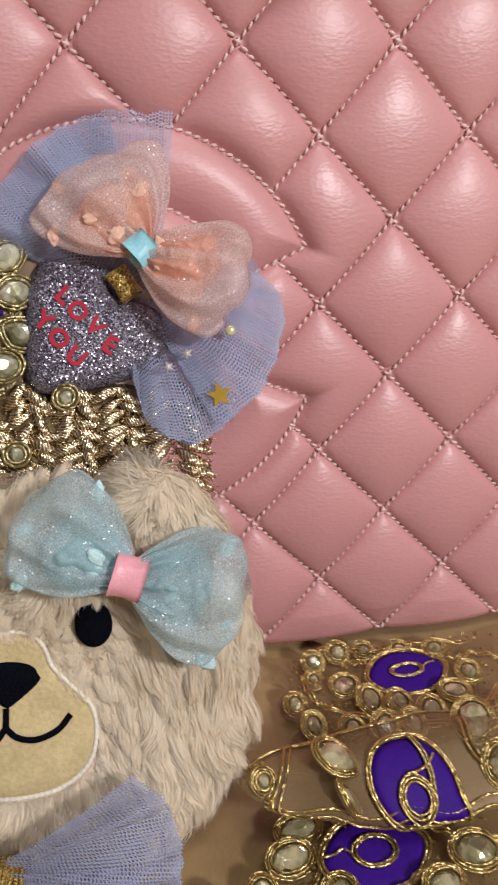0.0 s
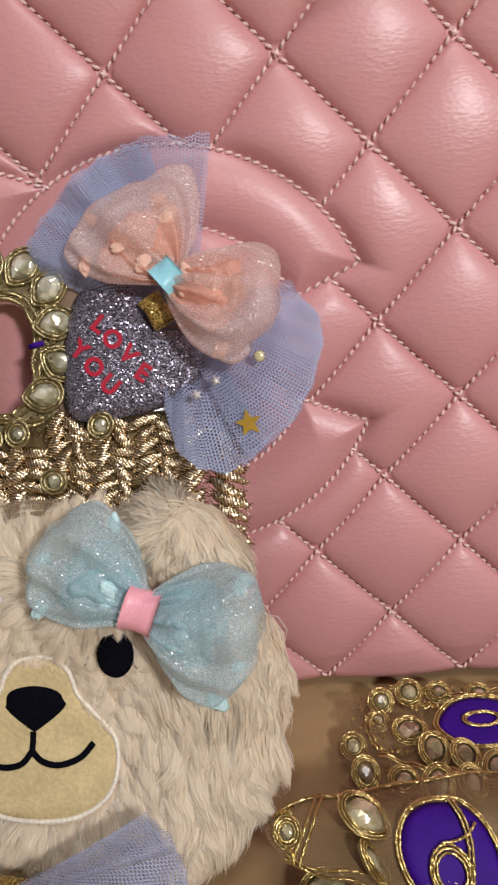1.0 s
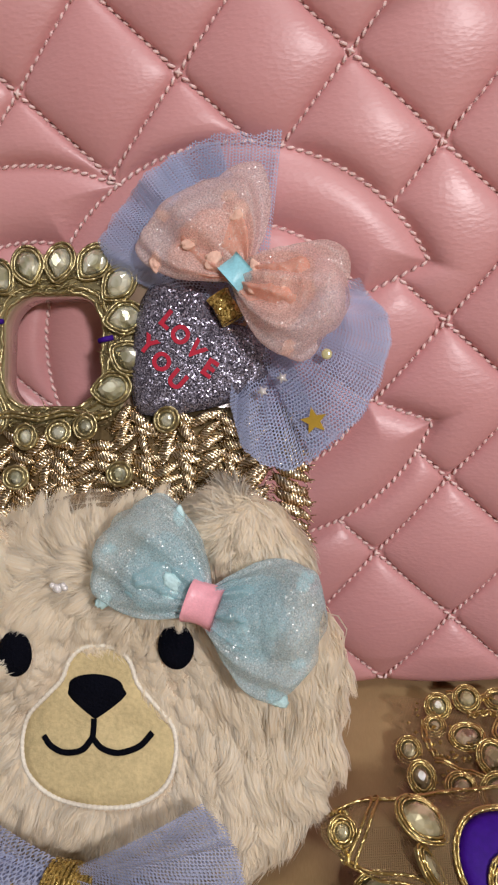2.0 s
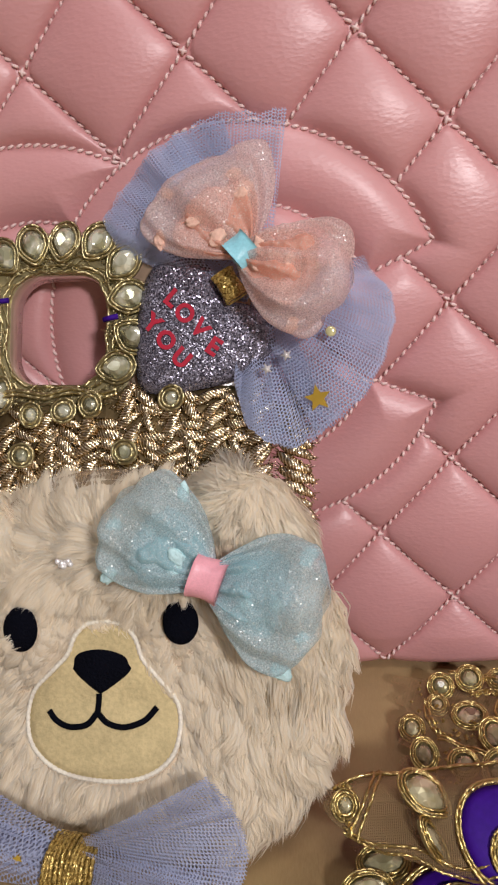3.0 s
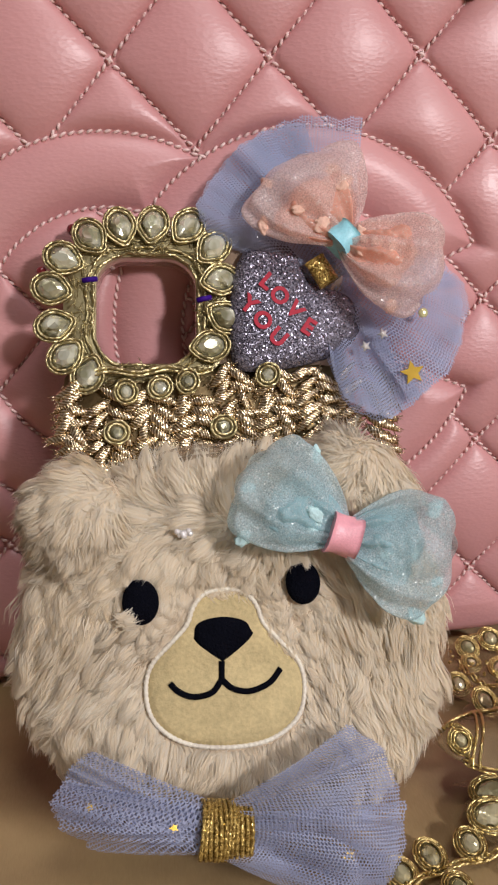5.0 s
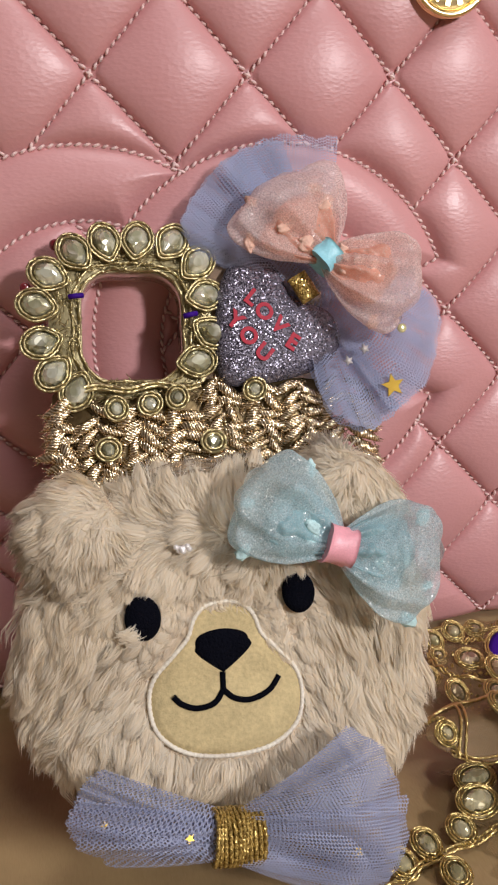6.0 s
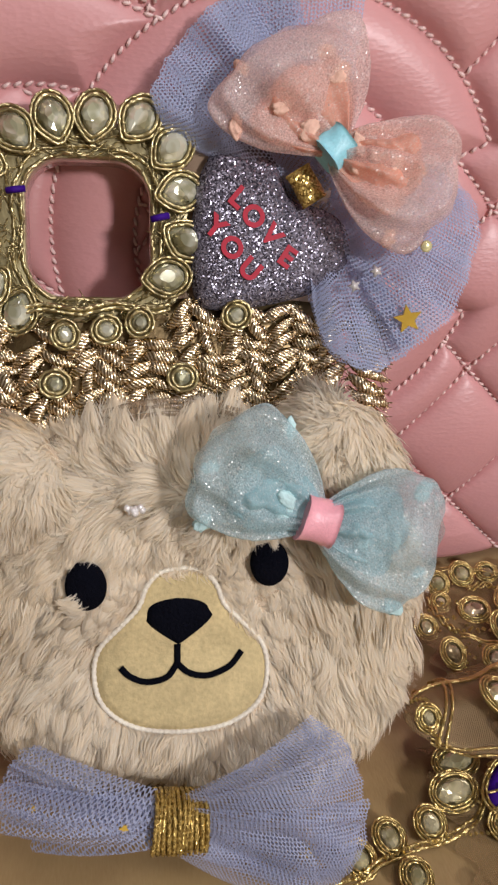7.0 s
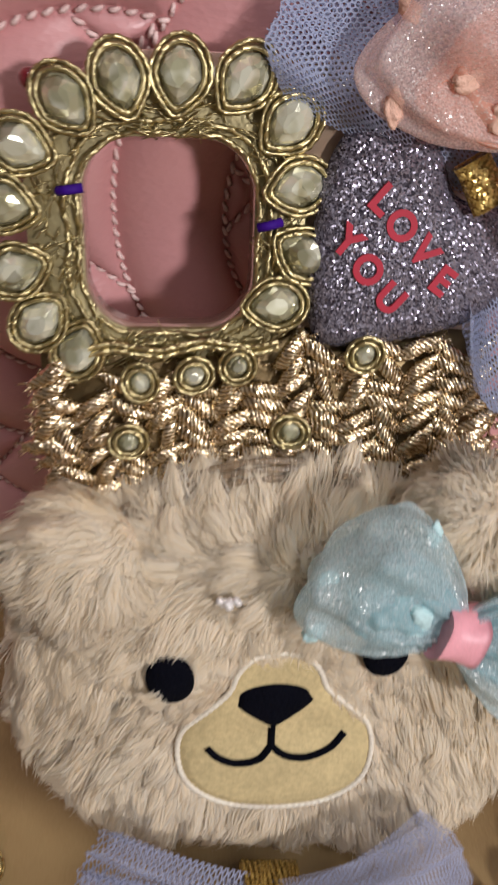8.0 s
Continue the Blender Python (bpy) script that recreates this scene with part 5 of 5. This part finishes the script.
for x, y, z, a, b, tip, rx, rz, st in (
    (-6.2, -15.9, 4, 2.3, 2.3, 0, 35, 0, 0), (2.8, -13.6, 5, 2.5, 2.5, 0, 30, 0, 0), (-16.4, -33.3, 2.6, 2.0, 2.3, 0, 25, 0, 0),
    (0.6, -29.6, 4, 3.5, 2.7, 0, 20, 0, 1), (6.1, -39.3, 5, 2.7, 3.7, 0.2, 25, 6, 1), (14.0, -43.0, 6, 2.4, 3.0, 0.3, 25, 20, 1),
    (21.4, -49.7, 7, 2.8, 3.4, 0.2, 25, -12, 1), (33.1, -40.2, 5, 3.6, 2.2, 0, 20, -24, 1), (41.7, -31.3, 4, 2.6, 2.6, 0, 25, 0, 0),
    (-14.1, -47.8, 6, 2.1, 2.9, 0.2, 30, 4, 1), (-4.7, -54.1, 9, 2.6, 2.0, 0, 30, 30, 1), (3.6, -59.0, 11.5, 2.6, 3.6, 0.3, 32, -14, 1),
    (12.5, -58.0, 11.0, 2.0, 2.9, 0.3, 30, 14, 1), (24.7, -68.6, 18.6, 4.2, 5.0, 0.1, 22, -20, 0), (23.5, -86.0, 20.2, 3.0, 4.0, 0.1, 50, -16, 0),
    (-16.7, -79.2, 23.3, 3.6, 4.8, 0.4, 26, 60, 0), (-15.5, -86.6, 17.0, 1.7, 4.8, 0.1, 62, 78, 0), (-34.8, -78.2, 18.6, 1.5, 1.6, 0, 40, 0, 0),
    (-26.8, -80.7, 4, 4.6, 2.6, 0, 15, 8, 0), (-30.5, -88.6, 4, 4.6, 3.0, 0, 15, 14, 0), (12.8, -96.8, 6, 4.8, 3.4, 0, 15, -8, 0),
    (2.2, -103.5, 5.5, 3.8, 2.6, 0, 15, 12, 0), (-57.4, -100.3, 2.4, 2.3, 2.6, 0.1, 15, 24, 0), (-49.1, -96.4, 2.4, 2.2, 2.6, 0.1, 15, 14, 0),
    (-38.6, -94.8, 2.6, 2.2, 2.4, 0, 15, 0, 0), (-21, -98.5, 3.2, 2.8, 2.3, 0, 15, -20, 0), (-46, -106, 2.2, 2.0, 2.2, 0, 12, 0, 0),
    (12, -13, 4, 2.2, 1.8, 0, 25, 0, 1), (24, -15, 4, 2.4, 1.8, 0, 25, 10, 1), (36, -17, 4, 2.4, 2.0, 0, 25, -8, 1), (31, -56, 8, 2.6, 3.2, 0.2, 25, 10, 1),
    (40, -61, 10, 2.8, 3.4, 0.2, 28, -10, 1), (46, -50, 6, 2.6, 2.2, 0, 25, 0, 1), (-8, -23.5, 3, 1.6, 1.6, 0, 25, 0, 1),
    (-162, -67.0, 0.4, 2.5, 3.2, 0.2, 10, 8, 0), (-159.5, -76.3, 0.4, 2.5, 2.6, 0, 10, 0, 0), (-166.0, -72.0, 0.4, 2.4, 2.8, 0.1, 10, 40, 0)):
    set_stone(TRIM, pose(x * MM, y * MM, z * MM, rx, 0, rz), a * MM, b * MM, tip, 2, "stone_setting", STONE_PEACH if st else STONE_DULL)

# loose cords between the stones


def ground_cord(points, z=3.0, radius=0.00034):
    p = smooth_curve(np.array(points, float) * MM, 80)
    wob = 0.0006 * np.sin(np.arange(len(p)) * 0.4)
    return part("gold_cord", cord(np.c_[p, z * MM + wob], radius), LACE_GOLD, TRIM)


for d in (0.0, 1.3):
    ground_cord([(-66, -107 + d), (-58, -105 + d), (-50, -101.5 + d), (-40, -100 + d), (-30, -97.5 + d), (-24, -92.5 + d), (-23, -86 + d)], 2.4, 0.00036)
    ground_cord([(-11.5 + d, -21), (-12 + d, -28), (-10 + d, -35), (-8 + d, -37)], 3.2)
    ground_cord([(-3, -9.5 - d), (10, -12 - d), (22, -16 - d), (34, -13 - d), (48, -16 - d)], 4.6)
    ground_cord([(-10, -42 - d), (-4, -45 - d), (1, -48 - d), (8, -49 - d), (15, -53 - d), (26, -56 - d), (36, -52 - d), (46, -42 - d)], 7.5)
    ground_cord([(2, -20 - d), (9, -19 - d), (13, -23 - d)], 4.5)
    ground_cord([(34, -22 - d), (40, -24 - d), (47, -22 - d), (56, -27 - d)], 4.5)
    ground_cord([(3, -86 - d), (8, -90 - d), (14, -92 - d), (24, -97 - d), (40, -100 - d)], 6.5)
    ground_cord([(-20, -84 - d), (-14, -82.6 - d), (-6, -82 - d), (2, -84 - d)], 5.4)
    ground_cord([(-20 + d, -104), (-10 + d, -103), (-3 + d, -99), (4 + d, -97.5)], 4.4)
    # the border of the fold's tip
    ss = np.linspace(0.006, FOLD_S[58], 40)
    p = on_fold(np.full(40, -0.0308 + d * 0.0012) + 0.003 * np.sin(ss * 90), ss, 0.0006)
    part("gold_cord", cord(p, 0.00036), LACE_GOLD, TRIM)
    xs = np.linspace(-0.0375, -0.006, 50)
    part("gold_cord", cord(on_fold(xs, 0.016 + 0.004 * np.sin(xs * 220) + d * 0.0012, 0.0006), 0.00036), LACE_GOLD, TRIM)
    part("gold_cord", cord(on_fold(np.linspace(-0.0355, 0.09, 160), np.full(160, FOLD_S[58] - 0.0018 * d) + 0.0012 * np.sin(np.linspace(0, 40, 160)), 0.0004), 0.00032), LACE_GOLD, TRIM)
    part("gold_cord", cord(on_fold(np.linspace(-0.012, 0.09, 140), 0.014 + 0.003 * np.sin(np.linspace(0, 14, 140)) + 0.0013 * d, 0.0006), 0.00032), LACE_GOLD, TRIM)
    laid_cord([(16 + d, -14), (15 + d, -6), (18 + d, 0), (25 + d, 3), (31 + d, -1), (40 + d, 2)], fold_place)


def beads():
    """Tiny gold beads sewn along the edges."""
    rng = random.Random(12)
    geos = []
    oct_v = np.array([(1, 0, 0), (0, 1, 0), (-1, 0, 0), (0, -1, 0), (0, 0, 1), (0, 0, -1)], float)
    oct_f = [(0, 1, 4), (1, 2, 4), (2, 3, 4), (3, 0, 4), (1, 0, 5), (2, 1, 5), (3, 2, 5), (0, 3, 5)]

    def bead(p, r):
        geos.append((np.asarray(p) + oct_v * r, oct_f))

    for x0, x1, y0, y1, cx, cy, count in ((-17, 60, -58, -10, 22.1, -27.6, 260), (-30, 50, -115, -80, -10.4, -91.5, 150)):
        for _ in range(count):
            x, y = rng.uniform(x0, x1), rng.uniform(y0, y1)
            if math.hypot((x - cx) / 14.5, (y - cy) / 10) > 1:
                bead((x * MM, y * MM, rng.uniform(0.0030, 0.0048)), rng.uniform(0.0004, 0.0008))
    for s in np.linspace(0.004, FOLD_S[58], 26):
        bead(on_fold(-0.0358 + 0.002 * math.sin(s * 300), s, 0.0006), 0.0008)
    for i in range(30):
        bead((-0.064 + i * 0.0014, -0.1052 + 0.0066 * math.sin(i / 30 * 2.2), 0.0026), 0.0006)
    part("bead_trim", join(*geos), LACE_GOLD, TRIM, "tiny gold beads", smooth=False, kind="stuff")


beads()
